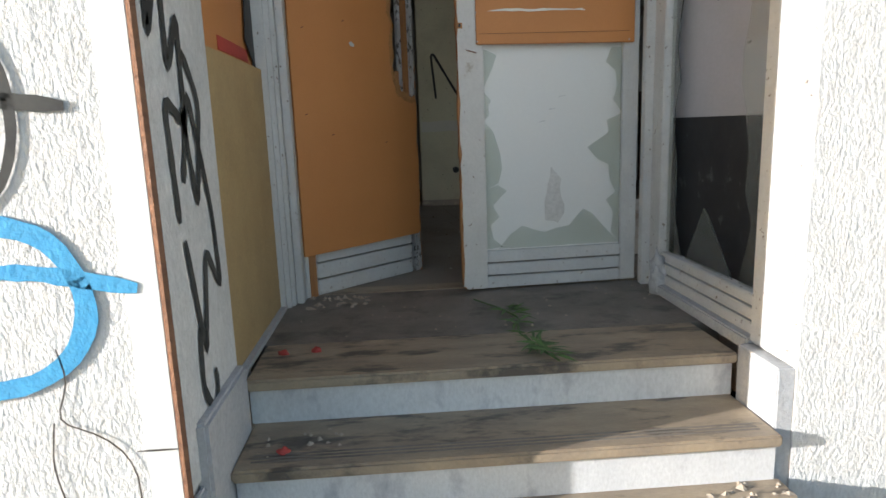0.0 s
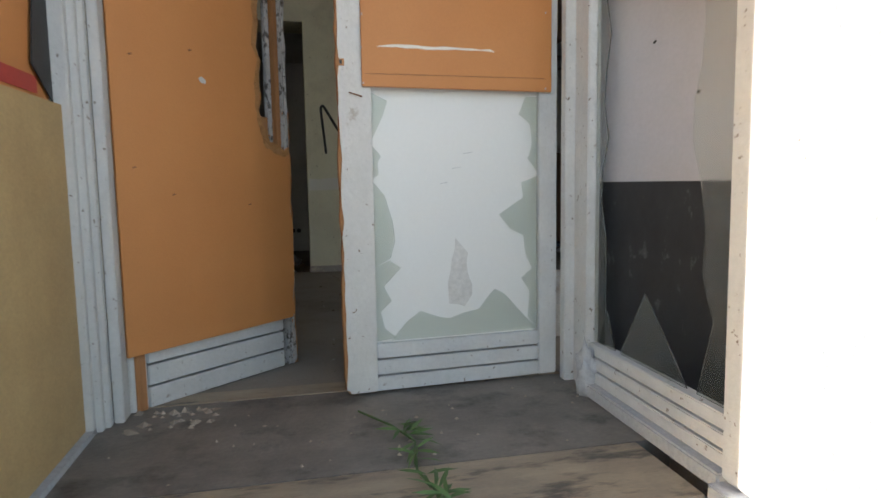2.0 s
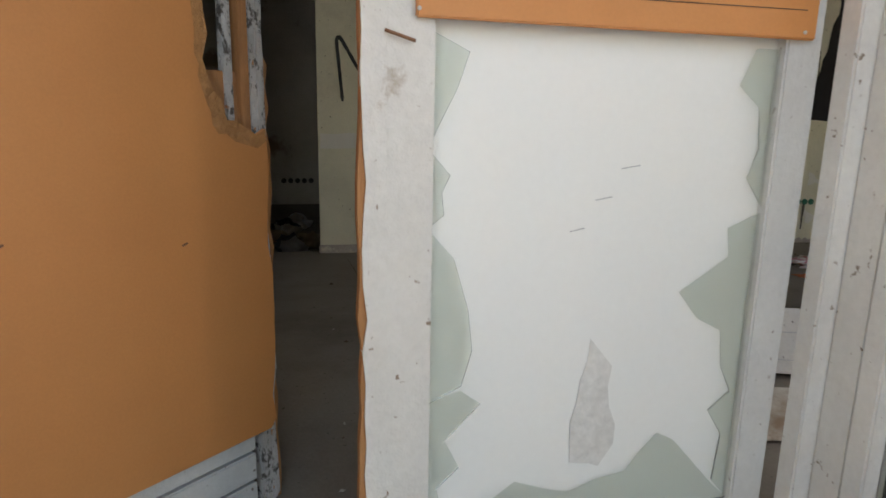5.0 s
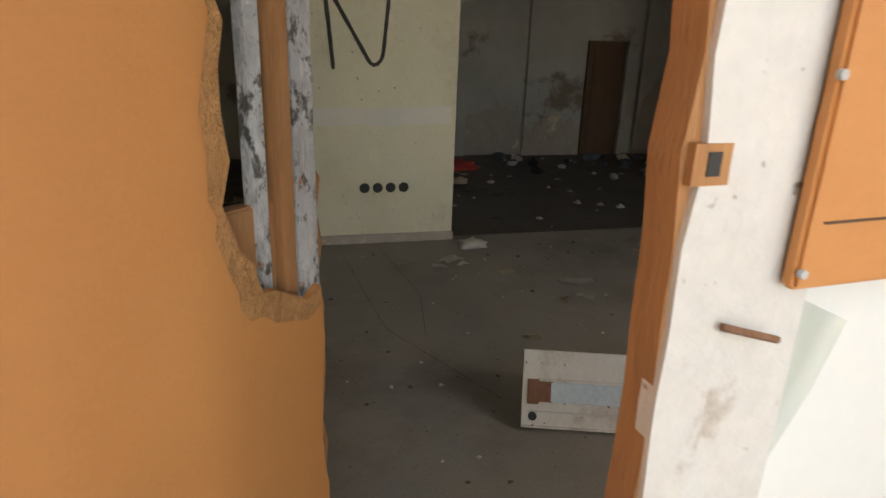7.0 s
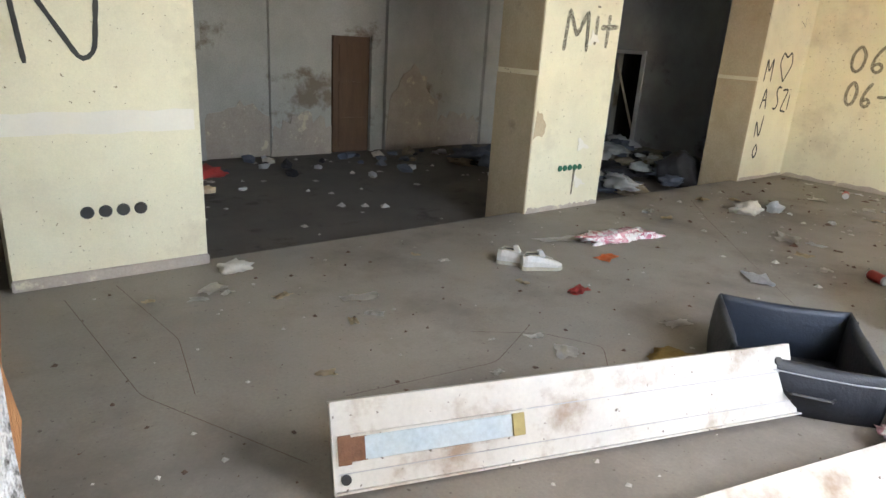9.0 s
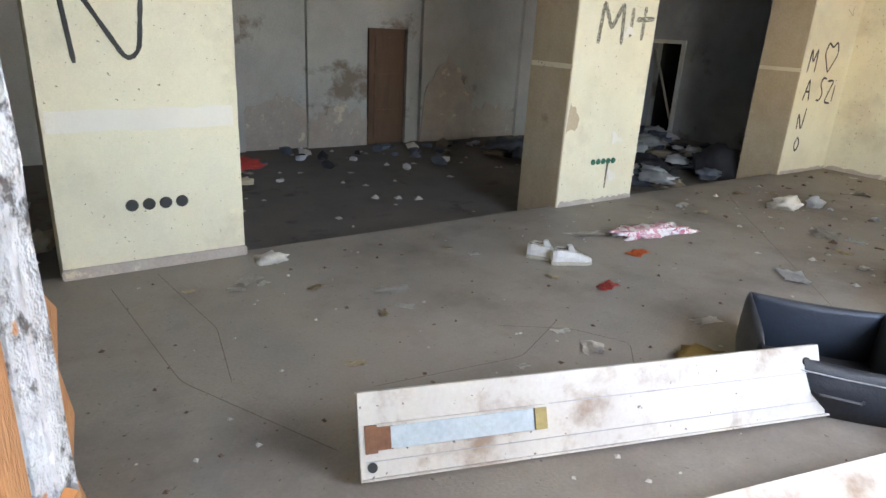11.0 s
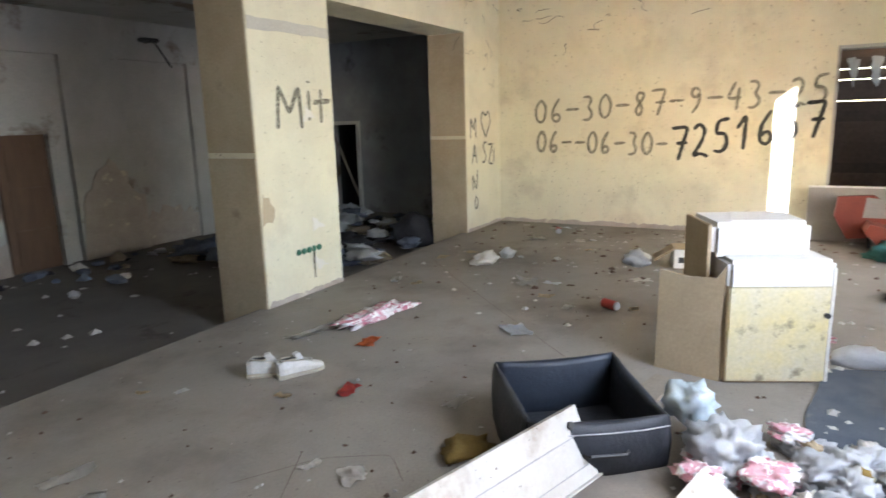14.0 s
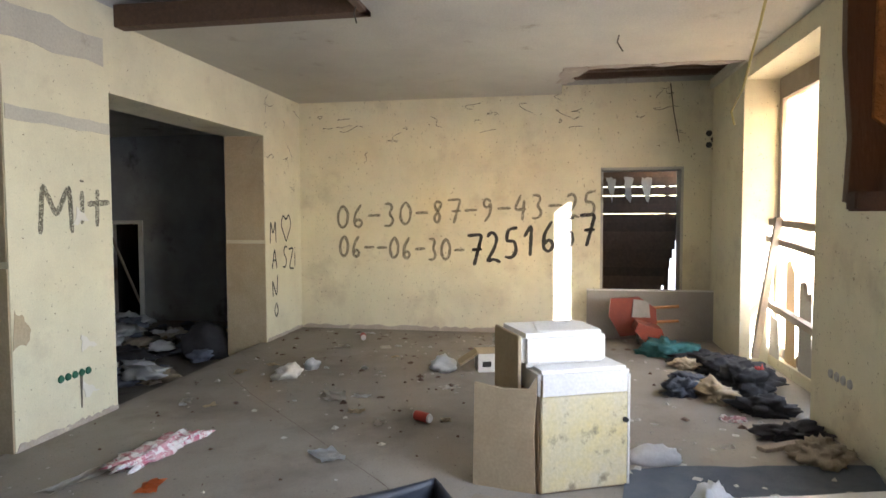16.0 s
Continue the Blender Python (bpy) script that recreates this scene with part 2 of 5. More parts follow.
def part(name, bm, mat, parent=None, label=""):
    ob = new(name, mesh_of(name, bm, mat))
    if parent:
        ob.parent = parent
    if label:
        ob["label"] = label
    return ob


def empty(name, m, label, category, group=""):
    ob = new(name)
    ob.matrix_world = m
    return tagged(ob, label, category, group)


def add_box(bm, x0, x1, y0, y1, z0, z1, bevel=0.0):
    vs = bmesh.ops.create_cube(bm, size=1.0)["verts"]
    for v in vs:
        v.co = Vector((x0 + (v.co.x + 0.5) * (x1 - x0), y0 + (v.co.y + 0.5) * (y1 - y0), z0 + (v.co.z + 0.5) * (z1 - z0)))
    if bevel:
        es = {e for v in vs for e in v.link_edges}
        bmesh.ops.bevel(bm, geom=list(es), offset=bevel, segments=2, affect="EDGES")


def boxes(*dims, bevel=0.0):
    bm = bmesh.new()
    for d in dims:
        add_box(bm, *d, bevel=bevel)
    return bm


def slab(points, axis, at, thick):
    """A polygon in a plane, given a thickness. axis y: points are (x, z); axis x: (y, z); axis z: (x, y)."""
    bm = bmesh.new()

    def place(p, d):
        return {"x": (d, p[0], p[1]), "y": (p[0], d, p[1]), "z": (p[0], p[1], d)}[axis]
    a = [bm.verts.new(place(p, at)) for p in points]
    b = [bm.verts.new(place(p, at + thick)) for p in points]
    bm.faces.new(a)
    bm.faces.new(b[::-1])
    for i in range(len(a)):
        j = (i + 1) % len(a)
        bm.faces.new((a[i], b[i], b[j], a[j]))
    bm.normal_update()
    bmesh.ops.triangulate(bm, faces=[f for f in bm.faces if len(f.verts) > 4])
    return bm


def rag(p, q, n, size, rng):
    """Points from p towards q (q left out), jagged sideways."""
    p, q = Vector(p), Vector(q)
    d = (q - p)
    side = Vector((-d.y, d.x)).normalized()
    return [tuple(p + d * (i / n) + side * (rng.uniform(-size, size) if i else 0)) for i in range(n)]


def structure(name, bm, mat, label, parent=None):
    ob = part(name, bm, mat, parent)
    return tagged(ob, label, "", "", "structure")


def tube(points, radius, sides=6, flat=None):
    bm = bmesh.new()
    pts = [Vector(p) for p in points]
    rings = []
    for i, p in enumerate(pts):
        d = (pts[min(i + 1, len(pts) - 1)] - pts[max(i - 1, 0)]).normalized()
        u = d.orthogonal().normalized()
        w = d.cross(u)
        rings.append([bm.verts.new(p + radius * (math.cos(a) * u + math.sin(a) * w)) for a in [k * math.tau / sides for k in range(sides)]])
    for r, s2 in zip(rings, rings[1:]):
        for k in range(sides):
            bm.faces.new((r[k], r[(k + 1) % sides], s2[(k + 1) % sides], s2[k]))
    bm.faces.new(rings[0]), bm.faces.new(rings[-1])
    return bm


def add_ribbon(bm, pts, width, normal, seed=0):
    """A flat painted stroke with round ends and slightly uneven width, lying on a wall with that normal."""
    rng = random.Random(seed)
    dense = []
    for a, b in zip(pts, pts[1:]):
        a, b = Vector(a), Vector(b)
        k = max(2, int((b - a).length / 0.03))
        dense += [a.lerp(b, i / k) for i in range(k)]
    dense.append(Vector(pts[-1]))
    nrm = Vector(normal)
    # soften the corners
    for _ in range(2):
        dense = [dense[0]] + [(dense[i - 1] + dense[i] * 2 + dense[i + 1]) / 4 for i in range(1, len(dense) - 1)] + [dense[-1]]
    ends = []
    for i, p in enumerate(dense):
        d = (dense[min(i + 1, len(dense) - 1)] - dense[max(i - 1, 0)]).normalized()
        s2 = nrm.cross(d)
        w = width / 2 * rng.uniform(0.85, 1.12) * (0.6 if i in (0, len(dense) - 1) else 1)
        ends.append((bm.verts.new(p + s2 * w), bm.verts.new(p - s2 * w)))
    for (a, b), (c, d) in zip(ends, ends[1:]):
        bm.faces.new((a, b, d, c))


def crumple(name, size, mat, place, label, category, seed, group="", turn=0.0, rough=0.4, level=3, parent=None):
    """A crushed or draped soft thing: a flattened, folded lump that sits on the floor."""
    bm = bmesh.new()
    bmesh.ops.create_icosphere(bm, subdivisions=level, radius=1.0)
    off = Vector((seed * 7.3, seed * 3.1, seed * 1.7))
    for v in bm.verts:
        k = 1 + rough * noise.noise(v.co * 1.5 + off)
        for f, amp in ((2.6, 0.55), (5.2, 0.35), (9.5, 0.2)):
            k -= rough * amp * (1 - 2.2 * abs(noise.noise(v.co * f + off)))
        c = v.co * max(k, 0.25)
        v.co = Vector((c.x * size[0] / 1.7, c.y * size[1] / 1.7, max(c.z, -0.35) * size[2] / 1.2 + size[2] * 0.26))
    for f in bm.faces:
        f.smooth = level > 2
    low = min(v.co.z for v in bm.verts)
    for v in bm.verts:
        v.co.z -= low
    ob = part(name, bm, mat, parent)
    ob.matrix_world = pose(*place, 0, 0, turn)
    return tagged(ob, label, category, group)


def scrap(name, size, mat, place, label, category, seed, turn=0.0, group=""):
    """A bent sheet of paper, film or card with an uneven outline."""
    rng = random.Random(seed)
    bm = bmesh.new()
    nx, ny = 7, 5
    grid = []
    for i in range(nx):
        row = []
        for j in range(ny):
            u, w = i / (nx - 1) - 0.5, j / (ny - 1) - 0.5
            edge = 1 + 0.25 * rng.uniform(-1, 1) * (abs(u) == 0.5 or abs(w) == 0.5)
            z = size[2] * (0.5 + 0.5 * noise.noise(Vector((u * 3 + seed, w * 3, seed * 0.7)))) + 0.002
            row.append(bm.verts.new((u * size[0] * edge, w * size[1] * edge, z)))
        grid.append(row)
    for i in range(nx - 1):
        for j in range(ny - 1):
            bm.faces.new((grid[i][j], grid[i + 1][j], grid[i + 1][j + 1], grid[i][j + 1]))
    low = min(v.co.z for v in bm.verts)
    for v in bm.verts:
        v.co.z += 0.001 - low
    bmesh.ops.solidify(bm, geom=bm.faces[:], thickness=0.002)
    low = min(v.co.z for v in bm.verts)
    for v in bm.verts:
        v.co.z -= low
    ob = part(name, bm, mat)
    ob.matrix_world = pose(*place, 0, 0, turn)
    return tagged(ob, label, category, group)

# ---- structure: outside ----
structure("ground", boxes((-60, 60, -60, 1.5, -0.62, -0.5)), ASPHALT, "grey concrete pavement in front of the entrance")
structure("facade_left", boxes((-6, -0.264, 1.65, 2.15, -0.5, 4.2), (-6, -0.3, 2.15, 3.1, -0.5, 4.2)), STUCCO, "white rough stucco facade with cracks and graffiti")
# the unseen window opening is guessed, sized to throw the sun stripe indoors
structure("facade_right", boxes((1.56, 2.05, 1.95, 2.2, -0.5, 4.2), (2.05, 3.6, 1.95, 2.2, -0.5, 0.95), (2.05, 3.6, 1.95, 2.2, 2.75, 4.2), (3.7, 4.75, 1.4, 1.6, -0.5, 4.2), (3.6, 3.7, 1.4, 2.2, -0.5, 4.2)), STUCCO, "white sunlit stucco facade beside the entrance")
structure("plinth_right", boxes((1.5, 1.56, 1.955, 2.2, -0.5, 0.03), bevel=0.004), PLINTH, "grey cement plinth beside the steps")
structure("plinth_left", boxes((-0.27, -0.22, 1.75, 2.2, -0.5, 0.06), (-0.262, -0.235, 1.655, 1.76, -0.5, -0.12), bevel=0.01), PLINTH, "broken grey cement plinth beside the steps")
structure("porch_soffit", boxes((-0.3, 1.9, 1.95, 3.14, 2.75, 2.95)), CEIL, "plaster ceiling of the recessed entrance")
structure("facade_lintel", boxes((-0.3, 1.56, 1.95, 2.1, 2.6, 4.2)), STUCCO, "white stucco wall over the entrance")
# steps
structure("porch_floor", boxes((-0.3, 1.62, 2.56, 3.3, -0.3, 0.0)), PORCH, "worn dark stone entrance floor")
for nm, z, y0, y1, x0, x1 in (("step_top", 0.0, 2.19, 2.56, -0.23, 1.5), ("step_middle", -0.17, 1.9, 2.235, -0.22, 1.5), ("step_low", -0.34, 1.5, 1.945, -0.3, 1.52)):
    st = structure(nm, boxes((x0, x1, y0, y1, z - 0.04, z), bevel=0.008), TREAD, "worn beige stone tread with dirty nosing")
    part("riser", boxes((x0 + 0.005, x1 - 0.004, y0 + 0.035, y0 + 0.06, z - 0.17, z - 0.04)), MARBLE, st, "white veined marble riser")
    if nm == "step_middle":
        part("groove_strip", boxes((x0 + 0.05, x1 - 0.05, y0 + 0.05, y0 + 0.058, z, z + 0.0015), (x0 + 0.05, x1 - 0.05, y0 + 0.07, y0 + 0.078, z, z + 0.0015), (x0 + 0.05, x1 - 0.05, y0 + 0.09, y0 + 0.098, z, z + 0.0015)), PORCH, st)
structure("threshold", boxes((-0.2, 1.55, 3.3, 3.42, -0.2, 0.004)), TREAD, "worn stone threshold")

# ---- structure: inside ----
structure("floor", boxes((-1.6, 8.56, 3.42, 6.98, -0.25, 0.0), (1.62, 3.7, 2.0, 3.42, -0.25, 0.0), (3.7, 8.56, 1.4, 3.42, -0.25, 0.0), (-1.6, -0.2, 3.3, 3.42, -0.25, 0.0)), FLOORM, "dusty brown-grey concrete shop floor")
structure("back_floor", boxes((-1.6, 10.2, 6.98, 11.05, -0.4, -0.2)), BACKFLOOR, "dark blotched concrete floor of the back room")
structure("wall_front", boxes((-1.6, -0.3, 3.1, 3.3, 0, 2.95), (-0.3, 1.62, 3.1, 3.3, 2.2, 2.95), (3.7, 4.75, 1.61, 1.96, 0, 2.95), (4.75, 5.62, 1.4, 1.96, 0, 2.95), (5.62, 7.35, 1.4, 1.96, 2.7, 2.95), (5.62, 7.35, 1.4, 1.7, 0, 0.1), (7.35, 8.56, 1.3, 1.96, 0, 2.95)), YELLOW, "pale yellow plaster front wall, stained and scratched")
structure("wall_end", boxes((8.56, 8.8, 3.169, 7.3, 0, 2.95), (8.56, 8.8, 2.287, 3.169, 1.955, 2.95), (8.56, 8.8, 1.3, 2.287, 0, 2.95)), YELLOW, "pale yellow plaster end wall with sprayed numbers")
structure("wall_left", boxes((-1.8, -1.6, 3.1, 11.2, -0.4, 2.95)), YELLOW, "pale yellow plaster side wall")
for nm, x0, x1 in (("pillar_1", 0.56, 1.525), ("pillar_2", 4.14, 5.05), ("pillar_3", 7.55, 8.56)):
    structure(nm, boxes((x0, x1, 6.92, 7.4, -0.4, 2.325)), YELLOW, "pale yellow plastered wall pier with worn edges")
for x0 in (4.14, 7.55):
    structure("pier_side", boxes((x0 - 0.012, x0 + 0.001, 6.925, 7.395, -0.2, 1.12), (x0 - 0.006, x0 + 0.001, 6.93, 7.395, 1.16, 2.32)), TANPLASTER, "bare tan plaster side of the pier")
structure("lintel_beam", boxes((-1.6, 8.56, 6.92, 7.4, 2.325, 2.95)), YELLOW, "pale yellow plastered beam over the openings")
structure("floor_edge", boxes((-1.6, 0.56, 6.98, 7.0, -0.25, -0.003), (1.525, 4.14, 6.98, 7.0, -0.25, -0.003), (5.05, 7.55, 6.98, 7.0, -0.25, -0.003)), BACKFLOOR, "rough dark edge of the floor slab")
structure("baseboard", boxes((0.552, 1.533, 6.9, 6.925, 0, 0.06), bevel=0.006), PATCH, "grey cement skirting along the pier")
# ceiling with two holes
cb = bmesh.new()
for d in ((-1.6, 3.4, 3.1, 6.92, 2.85, 2.95), (3.4, 5.2, 3.1, 5.05, 2.85, 2.95), (5.2, 7.2, 1.4, 6.92, 2.85, 2.95), (7.2, 8.56, 3.65, 6.92, 2.85, 2.95), (1.6, 5.2, 2.2, 3.1, 2.85, 2.95), (3.6, 5.2, 1.4, 2.2, 2.85, 2.95), (7.2, 8.56, 1.4, 2.0, 2.85, 2.95), (-1.6, 8.8, 2.2, 11.2, 3.4, 3.5), (3.6, 8.8, 1.4, 2.2, 3.4, 3.5)):
    add_box(cb, *d)
structure("ceiling", cb, CEIL, "stained plaster ceiling with broken holes")
structure("attic_wall", boxes((1.6, 4.75, 1.95, 2.2, 2.95, 3.5), (3.6, 8.8, 1.2, 1.4, 2.95, 3.5), (8.56, 8.8, 1.4, 7.3, 2.95, 3.5), (-1.8, -1.6, 3.1, 11.2, 2.95, 3.5), (-1.6, 1.6, 3.1, 3.3, 2.95, 3.5), (-1.6, 8.56, 6.92, 7.28, 2.95, 3.5)), DIRTY, "grimy wall above the ceiling")
structure("back_ceiling", boxes((-1.6, 10.2, 7.28, 11.2, 2.68, 2.9)), DIRTY, "dirty plaster ceiling of the back room")
rng = random.Random(5)
structure("hole_edge", slab(rag((7.2, 2.0), (7.2, 3.65), 14, 0.05, rng) + rag((7.2, 3.65), (7.9, 3.72), 6, 0.04, rng) + [(7.9, 3.72)] + rag((8.0, 3.6), (7.5, 3.5), 6, 0.05, rng) + rag((7.3, 3.4), (7.28, 2.0), 10, 0.05, rng), "z", 2.843, 0.012), PATCH, "broken plaster lip of the ceiling hole")
for a, b in (((5.22, 6.92), (5.16, 5.0)), ((3.3, 5.0), (5.2, 5.02))):
    structure("ceiling_beam", boxes((min(a[0], b[0]) - 0.03, max(a[0], b[0]) + 0.03, min(a[1], b[1]), max(a[1], b[1]) + 0.03, 2.82, 2.98)), DARKWOOD, "dark brown timber edge of the ceiling hole")
for k in range(4):
    structure("ceiling_joist", boxes((7.3 + 0.35 * k, 7.38 + 0.35 * k, 1.8, 3.7, 2.98, 3.12)), DARKWOOD, "dark joist inside the ceiling hole")
# back room
bw = bmesh.new()
for d in ((-1.6, 2.8, 10.95, 11.2, -0.3, 2.7), (3.62, 4.45, 10.95, 11.2, -0.3, 2.7), (5.3, 6.05, 10.95, 11.2, -0.3, 2.7), (7.08, 10.4, 10.95, 11.2, -0.3, 2.7), (2.8, 3.62, 11.02, 11.2, -0.3, 2.7), (6.05, 7.08, 11.02, 11.2, -0.3, 2.7), (4.45, 5.3, 11.02, 11.2, 1.32, 2.7), (5.1, 5.3, 11.02, 11.2, -0.3, 1.32), (2.8, 3.62, 10.95, 11.03, 2.2, 2.7), (4.45, 5.3, 10.95, 11.03, 2.2, 2.7), (6.05, 7.08, 10.95, 11.03, 2.2, 2.7)):
    add_box(bw, *d)
structure("wall_back", bw, DIRTY, "grey-white stained plaster back wall with shallow niches")
structure("wall_back_right", boxes((9.9, 10.1, 7.28, 10.17, -0.3, 2.7), (9.9, 10.1, 10.82, 11.2, -0.3, 2.7), (9.9, 10.1, 10.17, 10.82, 1.31, 2.7)), BLUELITWALL, "blotched plaster wall of the back room, bluish light put into its colour")
structure("wall_back_near", boxes((8.56, 10.4, 7.06, 7.28, -0.3, 2.7)), DIRTY, "plaster wall closing the back room")
# the lack of light in here is painted as black walls
structure("dark_room", boxes((10.1, 11.3, 9.8, 9.9, -0.3, 2), (10.1, 11.3, 11.1, 11.2, -0.3, 2), (11.3, 11.4, 9.8, 11.2, -0.3, 2), (10.1, 11.4, 9.8, 11.2, 2, 2.1), (10.1, 11.4, 9.8, 11.2, -0.4, -0.3)), VOID, "unlit room behind the door opening, its darkness painted black")
d2 = structure("door_1", boxes((9.87, 9.95, 10.1, 10.17, -0.2, 1.37), (9.87, 9.95, 10.82, 10.89, -0.2, 1.37), (9.87, 9.95, 10.17, 10.82, 1.31, 1.37)), PAINT, "open black doorway with a pale wooden frame")
part("brace", tube([(9.93, 10.2, 0.05), (9.93, 10.72, 1.2)], 0.022, 5), GREYPLANK, d2)
d3 = structure("door_2", boxes((4.5, 5.05, 11.0, 11.04, -0.2, 1.315), bevel=0.004), BROWNDOOR, "dark brown wooden door in the back wall")
for k in range(3):
    part("door_panel", boxes((4.58, 4.97, 10.985, 11.002, -0.12 + 0.47 * k, 0.27 + 0.47 * k), bevel=0.006), BROWNDOOR, d3)
part("door_frame", boxes((5.05, 5.12, 10.94, 11.03, -0.2, 1.36), (4.45, 5.12, 10.95, 11.03, 1.315, 1.36)), DIRTY, d3)
for k, (x0, x1, z1, sd) in enumerate(((2.75, 3.75, 0.5, 1), (3.6, 4.45, 0.35, 2), (5.3, 6.2, 1.0, 3), (6.0, 7.2, 0.3, 4))):
    r2 = random.Random(20 + sd)
    pts = [(x0, -0.2), (x1, -0.2)] + rag((x1, z1 * 0.5), ((x0 + x1) / 2, z1), 7, 0.07, r2) + rag(((x0 + x1) / 2, z1), (x0, z1 * 0.4), 7, 0.07, r2)
    yy = 11.02 if k in (0, 3) else 10.95
    structure("plaster_patch", slab(pts, "y", yy - 0.012, 0.012), PATCH, "fallen plaster showing brown mortar")
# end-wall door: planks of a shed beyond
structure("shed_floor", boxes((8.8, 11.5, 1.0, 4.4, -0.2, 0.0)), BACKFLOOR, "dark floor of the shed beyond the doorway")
d4 = structure("door_3", boxes((8.552, 8.81, 3.162, 3.19, 0, 1.98), (8.552, 8.81, 2.266, 2.294, 0, 1.98), (8.552, 8.81, 2.266, 3.19, 1.948, 1.98)), DIRTY, "doorway into a dark plank shed")
# unseen walls added to darken the planks, coloured near-black
structure("shed_wall", boxes((8.8, 10.6, 3.9, 4.0, 0, 2.6), (8.8, 10.8, 1.6, 4.0, 2.5, 2.6), (8.8, 10.6, 1.5, 1.6, 0, 1.9)), VOID, "added near-black shed walls that keep sky light off the planks")
shed = structure("shed_planking", boxes((10.42, 10.46, 2.1, 2.16, 0, 2.6), (10.42, 10.46, 3.2, 3.26, 0, 2.6)), BROWNPLANK, "weathered brown plank wall with gaps of daylight")
r3 = random.Random(3)
for k in range(19):
    z0 = 0.02 + k * 0.13
    gap = -0.004 if k not in (10, 12, 13, 15) else 0.01
    part("plank", boxes((10.385 + r3.uniform(0, 0.008), 10.41, 1.62 if z0 > 0.95 else 2.0 + 0.28 * (1.0 - z0), 3.88, z0, z0 + 0.13 - gap)), BROWNPLANK, shed)
for k in range(5):
    y0 = 2.35 + 0.25 * k
    part("paper_shred", slab(rag((y0, 1.95), (y0 + 0.14, 1.97), 4, 0.02, r3) + rag((y0 + 0.14, 1.97), (y0 + 0.1, 1.55 + 0.1 * (k % 3)), 5, 0.03, r3) + rag((y0 + 0.05, 1.6), (y0, 1.95), 4, 0.02, r3), "x", 10.37, 0.004), PATCH, shed, "grey hanging paper shred")

# far window with boards and sheet
win = structure("window_1", boxes((5.625, 7.345, 1.57, 1.65, 2.5, 2.695), (5.625, 7.345, 1.57, 1.65, 0.103, 0.2), (7.27, 7.345, 1.57, 1.65, 0.2, 2.5)), GREYPLANK, "broken shop window boarded with planks and sheet")
part("sheet", slab([(5.66, 1.3)] + rag((5.66, 2.5), (7.25, 2.5), 6, 0.02, r3) + rag((7.25, 2.5), (7.2, 1.35), 6, 0.03, r3) + rag((7.2, 1.35), (5.66, 1.3), 9, 0.08, r3), "y", 1.6, 0.004), SHEET, win, "brown stained translucent sheet")
for (a, b, w) in (((5.65, 1.74, 1.3), (7.33, 1.7, 1.36), 0.04), ((5.65, 1.76, 1.1), (7.33, 1.72, 1.2), 0.035), ((5.65, 1.76, 0.5), (7.33, 1.74, 0.6), 0.04), ((7.15, 1.88, 0.1), (6.95, 1.76, 1.4), 0.04)):
    part("plank", tube([a, b], w, 4), GREYPLANK, win)
for k, (x0, x1, h) in enumerate(((6.75, 7.0, 1.0), (6.35, 6.65, 0.85), (5.95, 6.3, 0.7), (7.05, 7.3, 0.5))):
    part("broken_board", slab([(x0, 0.1), (x1, 0.1), (x1, h)] + rag((x1 - 0.02, h), (x0, h * 0.9), 5, 0.05, r3), "y", 1.66 + 0.012 * k, 0.01), DIRTY if k % 2 else CHIP, win)

# ---- entrance: side panels ----
left = empty("boarded_side_window", pose(0, 0, 0), "entrance side window boarded with tan chipboard", "window")
part("chipboard", boxes((-0.275, -0.258, 2.22, 3.06, 0.02, 1.1), bevel=0.002), CHIP, left)
part("upper_board", boxes((-0.299, -0.292, 2.21, 3.06, 1.05, 2.74)), BOARD, left, "stained orange board behind broken glass")
part("sill", boxes((-0.262, -0.235, 2.2, 3.1, 0.0, 0.02)), PLINTH, left)
part("red_strip", boxes((-0.2915, -0.2885, 2.5, 2.95, 1.12, 1.17)), REDM, left)
part("glass_shard", slab([(2.9, 1.2), (3.06, 1.1), (3.06, 1.75), (2.99, 1.7), (2.95, 1.45)], "x", -0.284, 0.004), BLACKHOLE, left, "dark broken glass")
for y0, y1, x1 in ((3.05, 3.085, -0.235), (3.085, 3.12, -0.215), (3.12, 3.16, -0.2)):
    part("moulding", boxes((-0.31, x1, y0, y1, 0.0, 2.6), bevel=0.004), PAINT, left)
structure("reveal_left", boxes((-0.264, -0.25, 1.665, 2.2, -0.1, 2.75)), STUCCO, "white plastered side of the entrance with black graffiti")
rod = empty("rusty_corner_bead", pose(0, 0, 0), "rusty steel corner strip on the plaster edge", "corner strip")
part("strip", tube([(-0.252, 1.655, z) for z in (-0.5, 0.2, 1.0, 1.8, 2.7)], 0.012, 6), RUST, rod)

right = empty("side_shop_window", pose(0, 0, 0), "white framed side window with broken dusty glass", "window")
part("post", boxes((1.54, 1.64, 1.97, 2.2, 0.04, 2.75), bevel=0.006), PAINT, right)
part("far_post", boxes((1.57, 1.64, 3.12, 3.2, 0.0, 2.75), bevel=0.004), PAINT, right)
part("far_stile", boxes((1.565, 1.62, 3.07, 3.12, 0.0, 2.75), bevel=0.004), PAINT, right)
for k in range(3):
    part("bottom_rail", boxes((1.575 - 0.006 * k, 1.63, 2.2, 3.07, 0.05 + 0.05 * (2 - k), 0.095 + 0.05 * (2 - k)), bevel=0.004), PAINT, right)
part("sill", boxes((1.53, 1.64, 2.2, 3.07, 0.0, 0.05), bevel=0.006), PLINTH, right, "grey dirty window sill")
part("transom", boxes((1.58, 1.63, 2.2, 3.07, 1.62, 1.7), bevel=0.004), PAINT, right)
